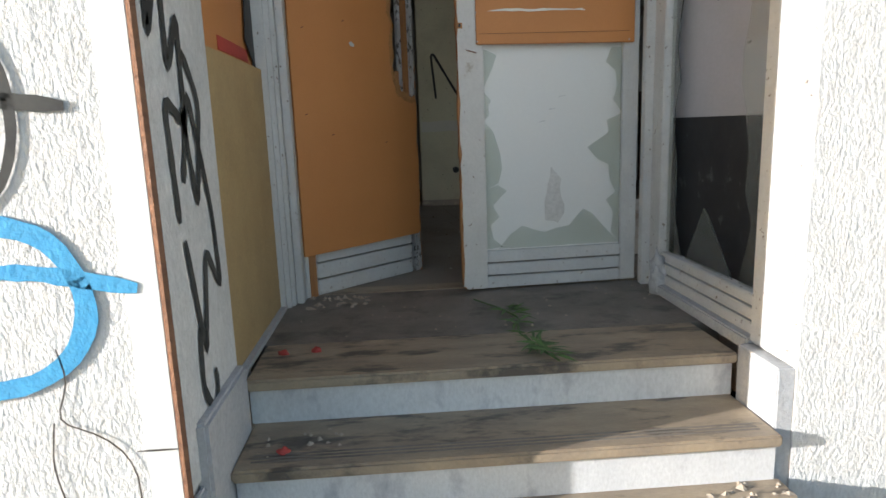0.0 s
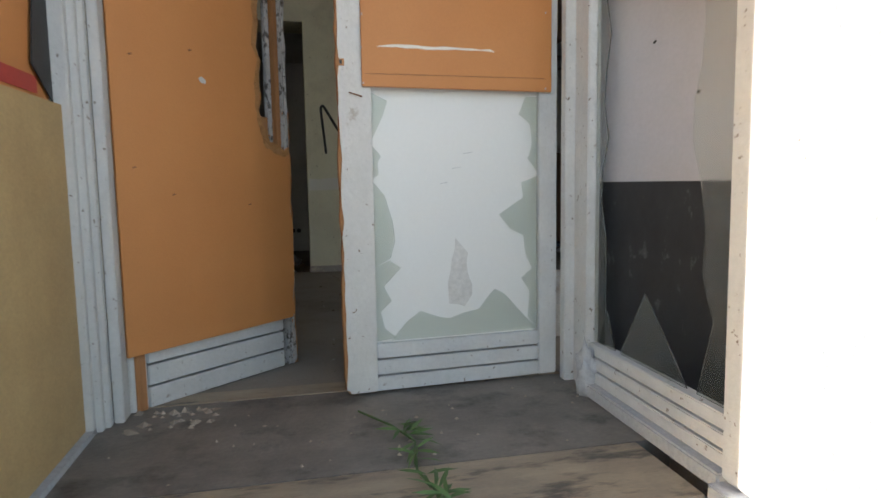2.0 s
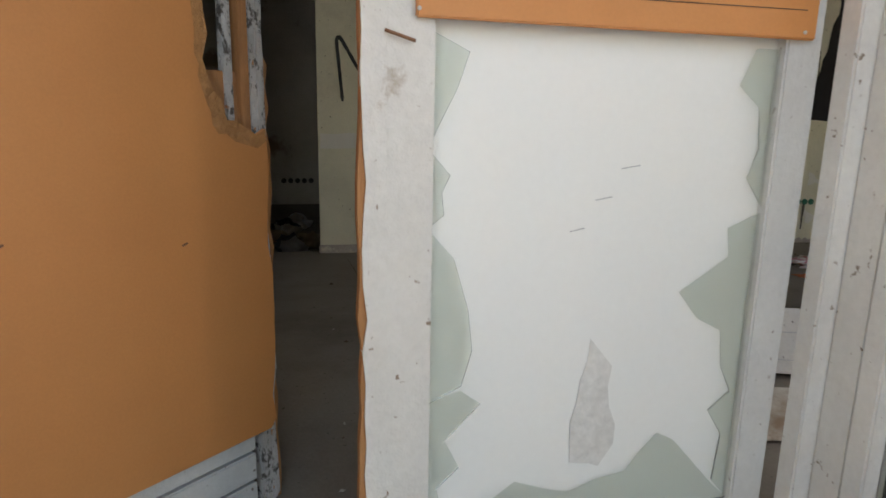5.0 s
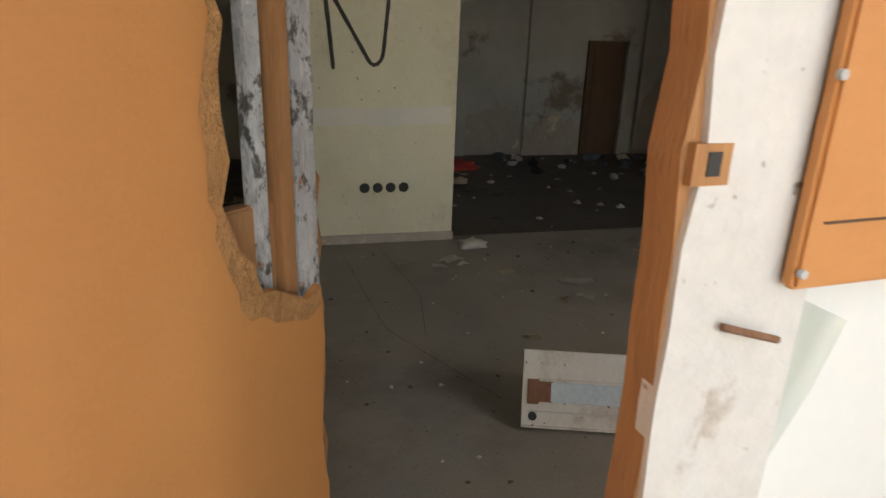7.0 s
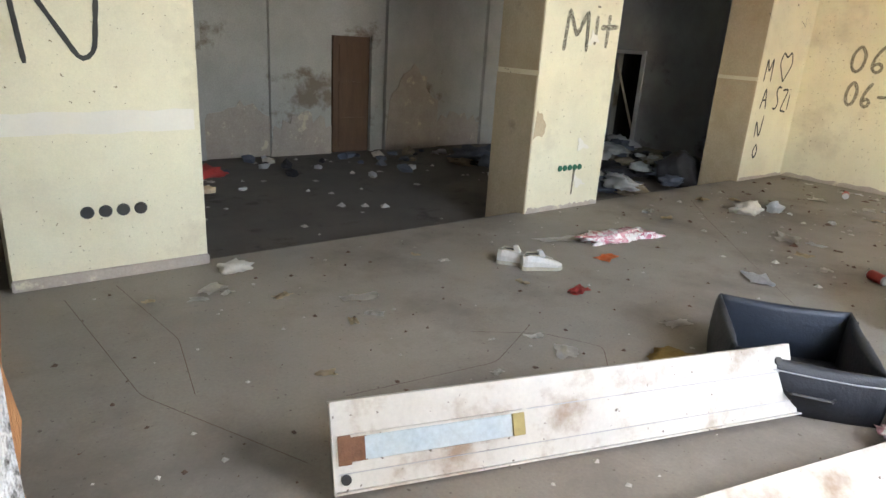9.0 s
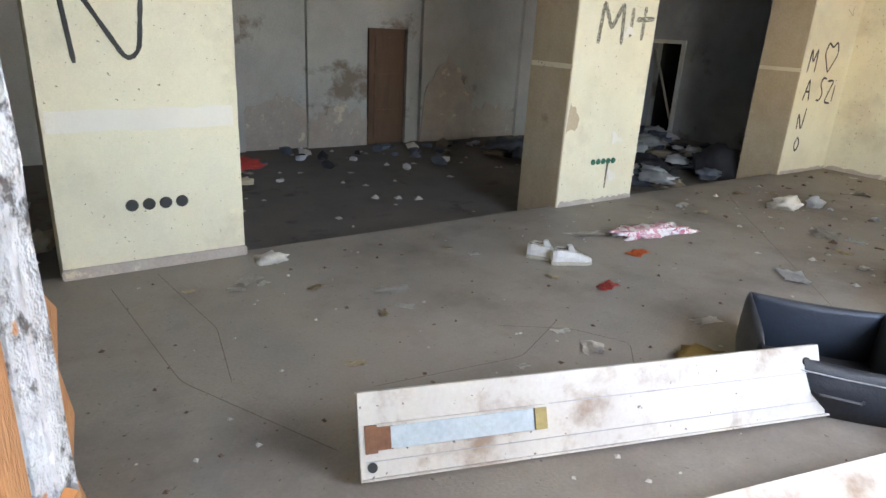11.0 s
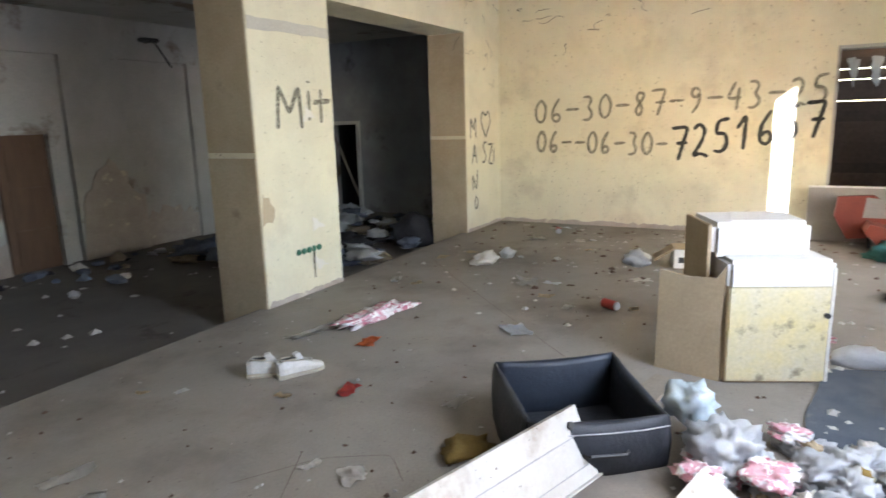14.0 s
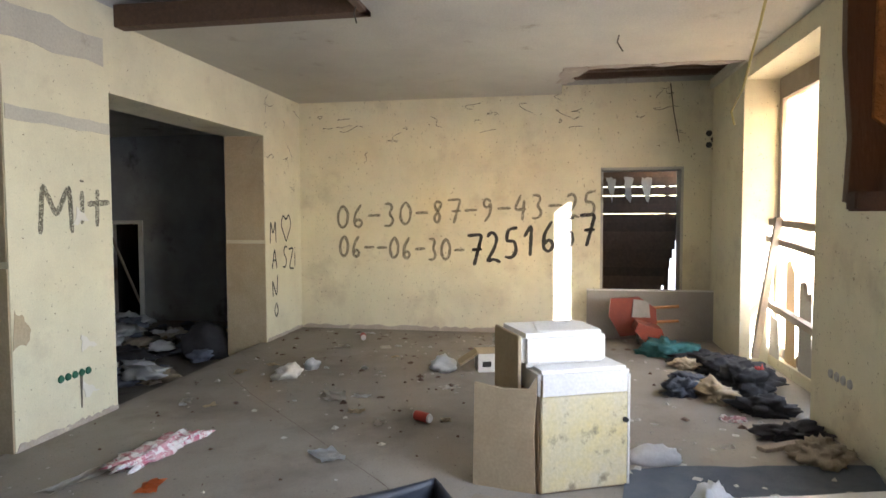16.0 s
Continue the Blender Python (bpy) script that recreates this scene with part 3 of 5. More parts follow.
part("transom_wood", boxes((1.576, 1.582, 2.3, 3.05, 1.6, 1.622)), RAWWOOD, right)
part("upper_panel", boxes((1.64, 1.65, 2.2, 3.2, 1.66, 2.75)), TANPLASTER, right)
pan = part("pale_panel", boxes((0, 1.12, 0, 0.015, 0.83, 1.75)), LILAC, right, "pale grey panel behind the glass")
pan.matrix_basis = pose(1.66, 3.26, 0, 0, 0, -62)
pan = part("black_panel", boxes((0, 1.12, -0.006, 0.012, 0.0, 0.83)), BLACKPANEL, right, "scuffed black panel behind the glass")
pan.matrix_basis = pose(1.66, 3.26, 0, 0, 0, -62)
sh = [[(2.26, 0.2), (2.26, 1.62)] + rag((2.36, 1.62), (2.45, 0.95), 6, 0.03, r3) + rag((2.45, 0.95), (2.3, 0.3), 5, 0.03, r3) + [(2.4, 0.2)],
      [(3.07, 0.2), (3.07, 1.62)] + rag((2.99, 1.62), (3.02, 0.5), 9, 0.035, r3) + [(2.98, 0.2)],
      [(2.45, 0.2), (2.86, 0.2), (2.7, 0.45), (2.67, 0.43)],
      [(2.9, 0.2), (3.03, 0.2), (2.97, 0.34), (2.95, 0.3)]]
for p in sh:
    ob = part("glass_shard", slab(p, "x", 1.6, 0.005), GLASS, right, "dusty broken glass shard")
    ob.visible_shadow = False

# ---- door leaves ----
def leaf_frame(name, label, foot, turn, w, h):
    e = empty(name, pose(*foot, 0, 0, turn), label, "door")
    return e


# right leaf: local x from the free edge to the hinge, y towards the room
dr = leaf_frame("entrance_door", "white wooden door leaf with broken glass pane", (0.628, 3.22, 0.012), 4.0, 0.92, 2.06)
part("stile", boxes((0.014, 0.122, 0.0, 0.044, 0.0, 2.06), bevel=0.003), STILE, dr)
rr = random.Random(8)
part("edge_strip", slab([(0.04, 0), (0.04, 1.19), (0.04, 2.06)] + [(0.0 + rr.uniform(-0.004, 0.006), 2.06 - 0.06 * k) for k in range(35)], "y", -0.006, 0.018), STILE, dr, "peeling rebate strip with bare wood edge")
part("edge_wood", slab([(0.012, 0), (0.012, 2.06)] + [(-0.006 + rr.uniform(-0.005, 0.004), 2.06 - 0.06 * k) for k in range(35)], "y", 0.0, 0.033), RAWWOOD, dr, "splintered bare wood edge")
part("lock_mortice", boxes((-0.006, 0.022, -0.0075, 0.0, 1.262, 1.288)), RAWWOOD, dr, "split lock recess in raw wood")
part("lock_hole", boxes((0.004, 0.014, -0.0085, -0.005, 1.268, 1.283)), BLACKHOLE, dr)
part("hinge_stile", boxes((0.82, 0.902, 0.0, 0.03, 0.0, 2.06), bevel=0.004), PAINT, dr)
for k in range(3):
    part("bottom_rail", boxes((0.122, 0.82, 0.004, 0.04, 0.066 * k, 0.066 * k + 0.058), bevel=0.004), PAINT, dr)
part("top_rail", boxes((0.122, 0.82, 0.0, 0.045, 1.96, 2.06), bevel=0.004), PAINT, dr)
part("backing_panel", boxes((0.116, 0.826, 0.031, 0.041, 0.19, 1.3)), WHITEPANEL, dr, "white board behind the broken pane")
part("upper_board", boxes((0.086, 0.868, -0.016, -0.003, 1.187, 2.0), bevel=0.003), BOARD, dr, "orange-brown fibreboard nailed over the pane")
part("nail", tube([(0.035, -0.012, 1.165), (0.085, -0.014, 1.15)], 0.003, 5), RUST, dr)
shards = [
    [(0.135, 0.2), (0.135, 0.5)] + [(0.2, 0.52), (0.24, 0.49), (0.17, 0.42), (0.2, 0.36), (0.155, 0.32), (0.17, 0.25), (0.22, 0.21)],
    [(0.135, 0.5), (0.135, 0.83), (0.18, 0.78), (0.21, 0.68), (0.22, 0.6), (0.2, 0.53)],
    [(0.135, 0.84), (0.135, 0.97), (0.17, 0.93), (0.155, 0.9), (0.16, 0.86)],
    [(0.135, 0.99), (0.135, 1.17), (0.2, 1.14), (0.18, 1.08)],
    [(0.2, 0.2), (0.26, 0.27), (0.32, 0.31), (0.4, 0.28), (0.44, 0.27), (0.5, 0.29), (0.57, 0.3), (0.6, 0.34), (0.64, 0.38), (0.68, 0.36), (0.79, 0.24), (0.835, 0.2)],
    [(0.835, 0.2), (0.835, 0.85), (0.76, 0.82), (0.77, 0.76), (0.66, 0.69), (0.71, 0.63), (0.77, 0.6), (0.78, 0.52), (0.81, 0.46), (0.76, 0.42), (0.8, 0.36), (0.79, 0.25)],
    [(0.835, 0.86), (0.835, 1.17), (0.78, 1.17), (0.75, 1.1), (0.8, 1.06), (0.81, 0.98), (0.79, 0.92)]]
for p in shards:
    ob = part("glass_shard", slab([(x - 0.014, z) for x, z in p], "y", 0.014, 0.004), GLASS, dr, "greenish broken glass shard")
    ob.visible_shadow = False

# left leaf: local x from the hinge to the free edge, y towards the room
dl = leaf_frame("entrance_door", "white wooden door leaf covered with torn orange board", (-0.16, 3.24, 0.004), 42.5, 0.86, 2.06)
part("hinge_stile", boxes((0.0, 0.07, 0.0, 0.045, 0.0, 2.06), bevel=0.004), PAINT, dl)
part("raw_gap", boxes((0.02, 0.06, -0.006, 0.002, 0.0, 0.25)), RAWWOOD, dl)
for k in range(3):
    part("bottom_rail", boxes((0.075, 0.735, 0.002, 0.04, 0.085 * k, 0.085 * k + 0.076), bevel=0.004), PAINT, dl)
part("stile", boxes((0.76, 0.795, 0.0, 0.045, 0.0, 2.06), bevel=0.004), PEEL, dl)
part("edge_strip", slab([(0.78, 0), (0.78, 2.06)] + [(0.798 + rr.uniform(-0.006, 0.006), 2.06 - 0.06 * k) for k in range(35)], "y", -0.006, 0.048), PEEL, dl, "peeling white edge of the door")
part("edge_wood", slab([(0.79, 0), (0.79, 1.32)] + [(0.813 - 0.02 * (k < 3) + rr.uniform(-0.008, 0.005), 1.3 - 0.05 * k) for k in range(27)], "y", 0.004, 0.03), RAWWOOD, dl, "splintered bare wood edge")
part("inner_strip", boxes((0.735, 0.758, -0.004, 0.03, 0.9, 2.0), bevel=0.002), RAWWOOD, dl)
part("glazing_bead", boxes((0.698, 0.72, 0.005, 0.03, 0.9, 2.0), bevel=0.002), PEEL, dl)
part("cross_rail", boxes((0.075, 0.735, 0.012, 0.04, 0.9, 1.13), bevel=0.003), RAWWOOD, dl)
part("top_rail", boxes((0.075, 0.735, 0.0, 0.045, 1.96, 2.06), bevel=0.003), PAINT, dl)
hole = [(0.785, 1.0)] + rag((0.76, 0.985), (0.68, 1.02), 5, 0.012, rr) + rag((0.68, 1.02), (0.625, 1.15), 6, 0.008, rr) + rag((0.625, 1.15), (0.645, 1.62), 9, 0.014, rr) + rag((0.645, 1.62), (0.77, 1.66), 5, 0.012, rr)
outer = [(-0.01, 0.215), (0.77, 0.225)] + [(0.785 + rr.uniform(-0.008, 0.008), 0.25 + 0.066 * k) for k in range(11)] + hole + [(0.785, 1.7), (0.79, 2.02), (-0.01, 2.02)]
part("board", slab(outer, "y", -0.02, 0.013), BOARD, dl, "orange fibreboard with a torn hole")
inner = [(x - 0.012 - 0.02 * rr.random() if x < 0.75 else x, z + (-0.03 if z < 1.1 else 0.01)) for x, z in hole]
ring = bmesh.new()
va = [ring.verts.new((x, -0.0215, z)) for x, z in inner]
vb = [ring.verts.new((x, -0.0215, z)) for x, z in hole]
for k in range(len(va) - 1):
    ring.faces.new((va[k], va[k + 1], vb[k + 1], vb[k]))
part("torn_surface", ring, TORN, dl, "torn brown fibres round the hole")
part("paint_chip", slab([(0.338, 1.25), (0.352, 1.258), (0.372, 1.243), (0.368, 1.232), (0.346, 1.235)], "y", -0.023, 0.002), PAINT, dl)

# door frame posts and transom
fr = structure("door_4", boxes((-0.2, -0.165, 3.16, 3.26, 0, 2.2), (1.53, 1.6, 3.2, 3.25, 0, 2.2), (-0.2, 1.6, 3.18, 3.28, 2.1, 2.2), bevel=0.004), PAINT, "white painted entrance door frame")
# torn board standing at the hinge post, room side
tb = empty("torn_partition_board", pose(0, 0, 0), "dark torn fibreboard beside the door post", "board")
rt = random.Random(4)
part("upper_board", slab(rag((3.2, 2.3), (3.445, 2.3), 3, 0.01, rt) + rag((3.435, 2.2), (3.43, 1.42), 9, 0.006, rt) + rag((3.43, 1.44), (3.385, 1.43), 5, 0.004, rt) + [(3.2, 1.43)], "x", 1.6, 0.012), BROWNDOOR, tb)
part("foam_edge", slab(rag((3.3, 2.3), (3.41, 2.3), 3, 0.01, rt) + rag((3.41, 2.2), (3.405, 1.44), 9, 0.006, rt) + [(3.3, 1.44)], "x", 1.594, 0.006), TORN, tb, "yellow-brown torn core")
part("frame_stub", boxes((1.575, 1.592, 3.37, 3.395, 1.45, 2.2), bevel=0.002), DARKWOOD, tb)
part("broken_rail", boxes((1.57, 1.592, 3.22, 3.435, 1.43, 1.45), bevel=0.002), DARKWOOD, tb)
part("lower_board", slab([(3.2, 1.43)] + rag((3.375, 1.43), (3.333, 1.28), 8, 0.004, rt) + rag((3.333, 1.28), (3.38, 1.08), 11, 0.004, rt) + rag((3.38, 1.05), (3.2, 1.045), 7, 0.003, rt), "x", 1.6, 0.008), VOID, tb, "near-black torn lower board")

# ---- graffiti ----
DIGITS = {
    "0": [[(0.5, 1), (0.1, 0.75), (0.05, 0.3), (0.4, 0), (0.8, 0.2), (0.9, 0.7), (0.5, 1)]],
    "1": [[(0.1, 0.6), (0.6, 1), (0.5, 0)]],
    "2": [[(0.1, 0.8), (0.4, 1), (0.8, 0.8), (0.6, 0.45), (0.05, 0.0), (0.5, 0.12), (1, 0.0)]],
    "3": [[(0.1, 0.95), (0.6, 1), (0.75, 0.75), (0.35, 0.55), (0.8, 0.35), (0.6, 0.02), (0.05, 0.05)]],
    "4": [[(0.5, 1), (0.0, 0.4), (0.9, 0.45)], [(0.75, 0.8), (0.6, 0.0)]],
    "5": [[(0.9, 1), (0.25, 0.95), (0.15, 0.55), (0.7, 0.6), (0.85, 0.25), (0.5, 0.0), (0.05, 0.08)]],
    "6": [[(0.7, 1), (0.2, 0.6), (0.1, 0.15), (0.5, 0.0), (0.85, 0.25), (0.5, 0.45), (0.15, 0.25)]],
    "7": [[(0.0, 0.95), (1.0, 1.0), (0.45, 0.0)], [(0.3, 0.5), (1.0, 0.52)]],
    "8": [[(0.8, 0.85), (0.45, 1), (0.15, 0.8), (0.7, 0.35), (0.5, 0.0), (0.1, 0.2), (0.5, 0.55), (0.8, 0.85)]],
    "9": [[(0.8, 0.8), (0.4, 1), (0.15, 0.7), (0.5, 0.5), (0.8, 0.8), (0.7, 0.3), (0.3, 0.0)]],
    "-": [[(0.0, 0.5), (1.0, 0.52)]],
    "M": [[(0, 0), (0.1, 1), (0.45, 0.35), (0.85, 1), (0.9, 0)]],
    "A": [[(0, 0), (0.5, 1), (0.9, 0)], [(0.2, 0.4), (0.75, 0.4)]],
    "N": [[(0.1, 0.0), (0.0, 0.78), (0.05, 0.82), (0.7, 0.02), (0.85, 0.1), (1.0, 1.1)]],
    "O": [[(0.5, 1), (0.1, 0.5), (0.5, 0), (0.9, 0.5), (0.5, 1)]],
    "S": [[(0.9, 0.9), (0.4, 1), (0.2, 0.7), (0.8, 0.35), (0.5, 0.0), (0.05, 0.1)]],
    "Z": [[(0.05, 0.95), (0.9, 1), (0.1, 0.05), (0.95, 0.0)]],
    "I": [[(0.5, 0.75), (0.45, 0)], [(0.5, 0.95), (0.52, 1.0)]],
    "T": [[(0.0, 0.6), (1.0, 0.66)], [(0.45, 1.0), (0.4, 0.0)]],
    "H": [[(0.5, 0.0), (0.02, 0.6), (0.2, 0.98), (0.5, 0.75), (0.8, 1.0), (1.0, 0.6), (0.5, 0.0)]],
}


def graffiti(name, label, marks, width, mat, at, normal):
    """Marks are (character, u, z, width, height); at(u, z) gives the place on the wall."""
    bm = bmesh.new()
    for k, (ch, u, z, w, h) in enumerate(marks):
        for stroke in DIGITS[ch]:
            add_ribbon(bm, [at(u + a * w, z + b * h) for a, b in stroke], width, normal, k)
    ob = part(name, bm, mat)
    return tagged(ob, label, "graffiti")


def on_end(u, z):
    return (8.556, 6.45 - u, z)


def on_piers(u, z):
    return (u, 6.916, z)


def number_row(text, u0, u1, z0, z1, h):
    step = (u1 - u0) / len(text)
    return [(c, u0 + step * (k + 0.1), z0 + (z1 - z0) * k / len(text), step * 0.8, h) for k, c in enumerate(text)]


graffiti("sprayed_number", "two rows of black sprayed numbers on yellow plaster", number_row("06-30-87-9-43-25", 0.0, 3.24, 1.26, 1.42, 0.3), 0.034, PAINTGREY, on_end, (-1, 0, 0))
graffiti("sprayed_number", "second row of bold black sprayed numbers on yellow plaster", number_row("06--06-30-", 0.03, 1.66, 0.9, 0.86, 0.28), 0.036, PAINTGREY, on_end, (-1, 0, 0))
graffiti("sprayed_number", "bold black sprayed numbers ending the lower row", number_row("7251657", 1.66, 3.22, 0.82, 1.1, 0.38), 0.042, PAINTBLACK, on_end, (-1, 0, 0))
graffiti("sprayed_letter", "large thin black sprayed letter on the pier", [("N", 0.7, 1.12, 0.4, 0.56)], 0.024, PAINTBLACK, on_piers, (0, -1, 0))
graffiti("sprayed_lettering", "faded black sprayed letters on the pier", [("M", 4.38, 1.32, 0.3, 0.32), ("I", 4.7, 1.38, 0.1, 0.3), ("T", 4.8, 1.36, 0.22, 0.26)], 0.04, PAINTGREY, on_piers, (0, -1, 0))
graffiti("sprayed_lettering", "black sprayed heart and letters by the corner", [("M", 7.66, 1.12, 0.17, 0.26), ("H", 7.95, 1.12, 0.3, 0.34), ("A", 7.7, 0.82, 0.14, 0.24), ("N", 7.7, 0.5, 0.14, 0.22), ("O", 7.72, 0.24, 0.15, 0.18), ("S", 7.98, 0.8, 0.16, 0.28), ("Z", 8.16, 0.78, 0.16, 0.26), ("I", 8.3, 0.8, 0.1, 0.24)], 0.024, PAINTBLACK, on_piers, (0, -1, 0))


def on_reveal(u, z):
    return (-0.246, u, z)


tagz = [[(1.74, 1.35), (1.72, 1.05), (1.84, 1.3), (1.83, 0.98), (1.94, 1.15), (1.92, 0.85), (1.78, 0.92), (1.8, 0.6)],
        [(1.95, 1.05), (2.06, 0.92), (1.96, 0.62), (1.9, 0.9)], [(1.86, 0.7), (1.96, 0.95), (2.08, 0.6), (2.1, 0.35), (1.98, 0.5), (1.9, 0.2), (1.82, 0.55)],
        [(1.86, 0.3), (1.84, 0.12), (1.92, 0.02), (1.98, 0.08), (1.96, 0.14)]]
bm = bmesh.new()
for k, st in enumerate(tagz):
    add_ribbon(bm, [on_reveal(*p) for p in st], 0.035, (1, 0, 0), k)
tagged(part("sprayed_tag", bm, PAINTBLACK), "angular black sprayed tag on the white reveal", "graffiti")
bm = bmesh.new()


def on_facade(x, z):
    return (x, 1.643, z)


add_ribbon(bm, [on_facade(x, z) for x, z in ((-0.78, 0.63), (-0.62, 0.64), (-0.5, 0.6), (-0.44, 0.5), (-0.43, 0.4), (-0.48, 0.3), (-0.58, 0.24), (-0.75, 0.22))], 0.05, (0, -1, 0), 2)
add_ribbon(bm, [on_facade(x, z) for x, z in ((-0.8, 0.53), (-0.55, 0.52), (-0.31, 0.47))], 0.04, (0, -1, 0), 3)
tagged(part("sprayed_tag", bm, PAINTBLUE), "bright blue sprayed curve on the stucco", "graffiti")
bm = bmesh.new()
add_ribbon(bm, [on_facade(x, z - 0.02) for x, z in ((-0.6, 1.12), (-0.54, 1.0), (-0.54, 0.85), (-0.58, 0.74), (-0.68, 0.66), (-0.8, 0.66))], 0.025, (0, -1, 0), 4)
add_ribbon(bm, [on_facade(x, z) for x, z in ((-0.8, 0.93), (-0.6, 0.92), (-0.42, 0.9))], 0.035, (0, -1, 0), 5)
tagged(part("sprayed_tag", bm, PAINTBLACK), "grey-black sprayed loop on the stucco", "graffiti")
# cracks in the stucco and smooth corner band
bm = bmesh.new()
for k, pts in enumerate((((-0.52, 0.33), (-0.5, 0.24), (-0.55, 0.14), (-0.46, 0.11), (-0.39, 0.06), (-0.36, -0.02), (-0.37, -0.1), (-0.34, -0.2)), ((-0.36, 0.05), (-0.26, 0.05)), ((-0.55, 0.14), (-0.57, 0.02), (-0.54, -0.12), (-0.56, -0.25)))):
    add_ribbon(bm, [on_facade(*p) for p in pts], 0.005, (0, -1, 0), k)
tagged(part("stucco_crack", bm, WIRE), "thin dark branching cracks in the stucco", "crack")
structure("corner_band", boxes((-0.34, -0.262, 1.646, 1.651, -0.5, 4.0)), WHITEPANEL, "smooth painted plaster band at the facade corner")

# ---- sockets ----
def socket_row(label, x0, step, n, z, y, mat, r=0.018):
    base = empty("socket_row", pose(x0, y, z), label, "sockets")
    for k in range(n):
        bm = bmesh.new()
        bmesh.ops.create_cone(bm, cap_ends=True, segments=16, radius1=r * 1.25, radius2=r, depth=0.012)
        bmesh.ops.rotate(bm, verts=bm.verts, matrix=Matrix.Rotation(radians(90), 3, "X"))
        bmesh.ops.translate(bm, verts=bm.verts, vec=(k * step, -0.002, 0.0))
        part("socket", bm, mat, base)
    return base


socket_row("row of four open black socket holes in the pier", 0.926, 0.0863, 4, 0.375, 6.918, BLACKHOLE, 0.028)
socket_row("row of five green plastic socket boxes in the pier", 4.51, 0.062, 5, 0.36, 6.918, GREENM, 0.022)
socket_row("row of black socket holes in the back wall", 0.1, 0.09, 5, 0.12, 10.945, BLACKHOLE, 0.028)
socket_row("row of grey socket holes by the window", 5.3, 0.09, 4, 0.4, 1.962, PLINTH, 0.026).rotation_euler = (0, 0, math.pi)
# plaster repairs on the piers
structure("plaster_band", slab(rag((0.575, 0.78), (1.495, 0.79), 9, 0.008, rr) + [(1.495, 0.79)] + rag((1.495, 0.9), (0.575, 0.89), 9, 0.008, rr) + [(0.575, 0.89)], "y", 6.9165, 0.003), BAND, "pale repaired plaster band on the pier")
structure("plaster_band", slab(rag((4.15, 2.01), (5.04, 2.02), 9, 0.008, rr) + [(5.04, 2.02)] + rag((5.04, 2.1), (4.15, 2.1), 9, 0.008, rr) + [(4.15, 2.1)], "y", 6.915, 0.004), CEIL, "grey repaired plaster band on the pier")
structure("plaster_band", slab(rag((3.6, 2.5), (5.0, 2.5), 9, 0.02, rr) + [(5.0, 2.5)] + rag((5.0, 2.7), (3.6, 2.72), 9, 0.02, rr) + [(3.6, 2.72)], "y", 6.915, 0.004), CEIL, "grey bare plaster patch on the beam")

# ---- cardboard and cupboard stack ----
cup = empty("broken_cupboard", pose(4.085, 3.795, 0, 0, 0, -66), "grimy cream cupboard section standing on the floor", "cupboard")
part("body", boxes((0.0, 0.5, 0.0, 0.5, 0.0, 0.6), bevel=0.008), CARDBOARD, cup)
part("front_panel", boxes((0.005, 0.495, -0.012, 0.002, 0.01, 0.51), bevel=0.006), CUPBOARD, cup, "grimy stained cream front panel")
part("top_band", boxes((-0.006, 0.506, -0.016, 0.3, 0.49, 0.64), bevel=0.02), WHITECARD, cup, "white laminate top band")
part("edge_trim", boxes((0.492, 0.504, -0.014, 0.0, 0.0, 0.6)), WHITECARD, cup)
part("knob", tube([(0.475, -0.03, 0.36), (0.475, -0.01, 0.36)], 0.014, 8), BLACKHOLE, cup)
part("upper_block", boxes((-0.05, 0.43, 0.1, 0.5, 0.632, 0.81), bevel=0.025), WHITECARD, cup, "white laminate upper block")
part("flap", slab([(-0.36, 0.0), (-0.02, 0.0), (-0.03, 0.3), (-0.01, 0.62), (-0.06, 0.54), (-0.2, 0.53), (-0.35, 0.55)], "y", 0.0, 0.02), CARDBOARD, cup, "stained cardboard flap").matrix_basis = pose(0, 0, 0, 0, 0, -37)
part("back_sheet", boxes((-0.07, -0.052, 0.12, 0.5, 0.3, 0.8), bevel=0.004), CARDBOARD, cup)
part("paper_sheet", slab([(0.05, 0.15), (0.4, 0.13), (0.42, 0.4), (0.15, 0.46)], "z", 0.811, 0.004), WHITECARD, cup)
cb1 = empty("small_cardboard_box", pose(6.55, 4.4, 0, 0, 0, -75), "small white open cardboard box on the floor", "box")
part("box_body", boxes((0, 0.34, 0, 0.25, 0, 0.17), bevel=0.006), WHITECARD, cb1)
part("print_bar", boxes((0.04, 0.12, -0.004, 0.0, 0.05, 0.1), (0.18, 0.3, -0.004, 0.0, 0.04, 0.07)), BLACKHOLE, cb1)
part("flap", slab([(0, 0), (-0.16, -0.1), (-0.16, -0.08), (0, 0.02)], "y", 0.02, 0.2), CARDBOARD, cb1).location.z = 0.16
part("lid", boxes((0.0, 0.34, 0.0, 0.25, 0.17, 0.18)), CARDBOARD, cb1)

# ---- dark plastic case ----
case = empty("open_suitcase", pose(2.81, 4.37, 0, 0, 0, -53), "open dark suitcase shell lying on the floor", "suitcase")


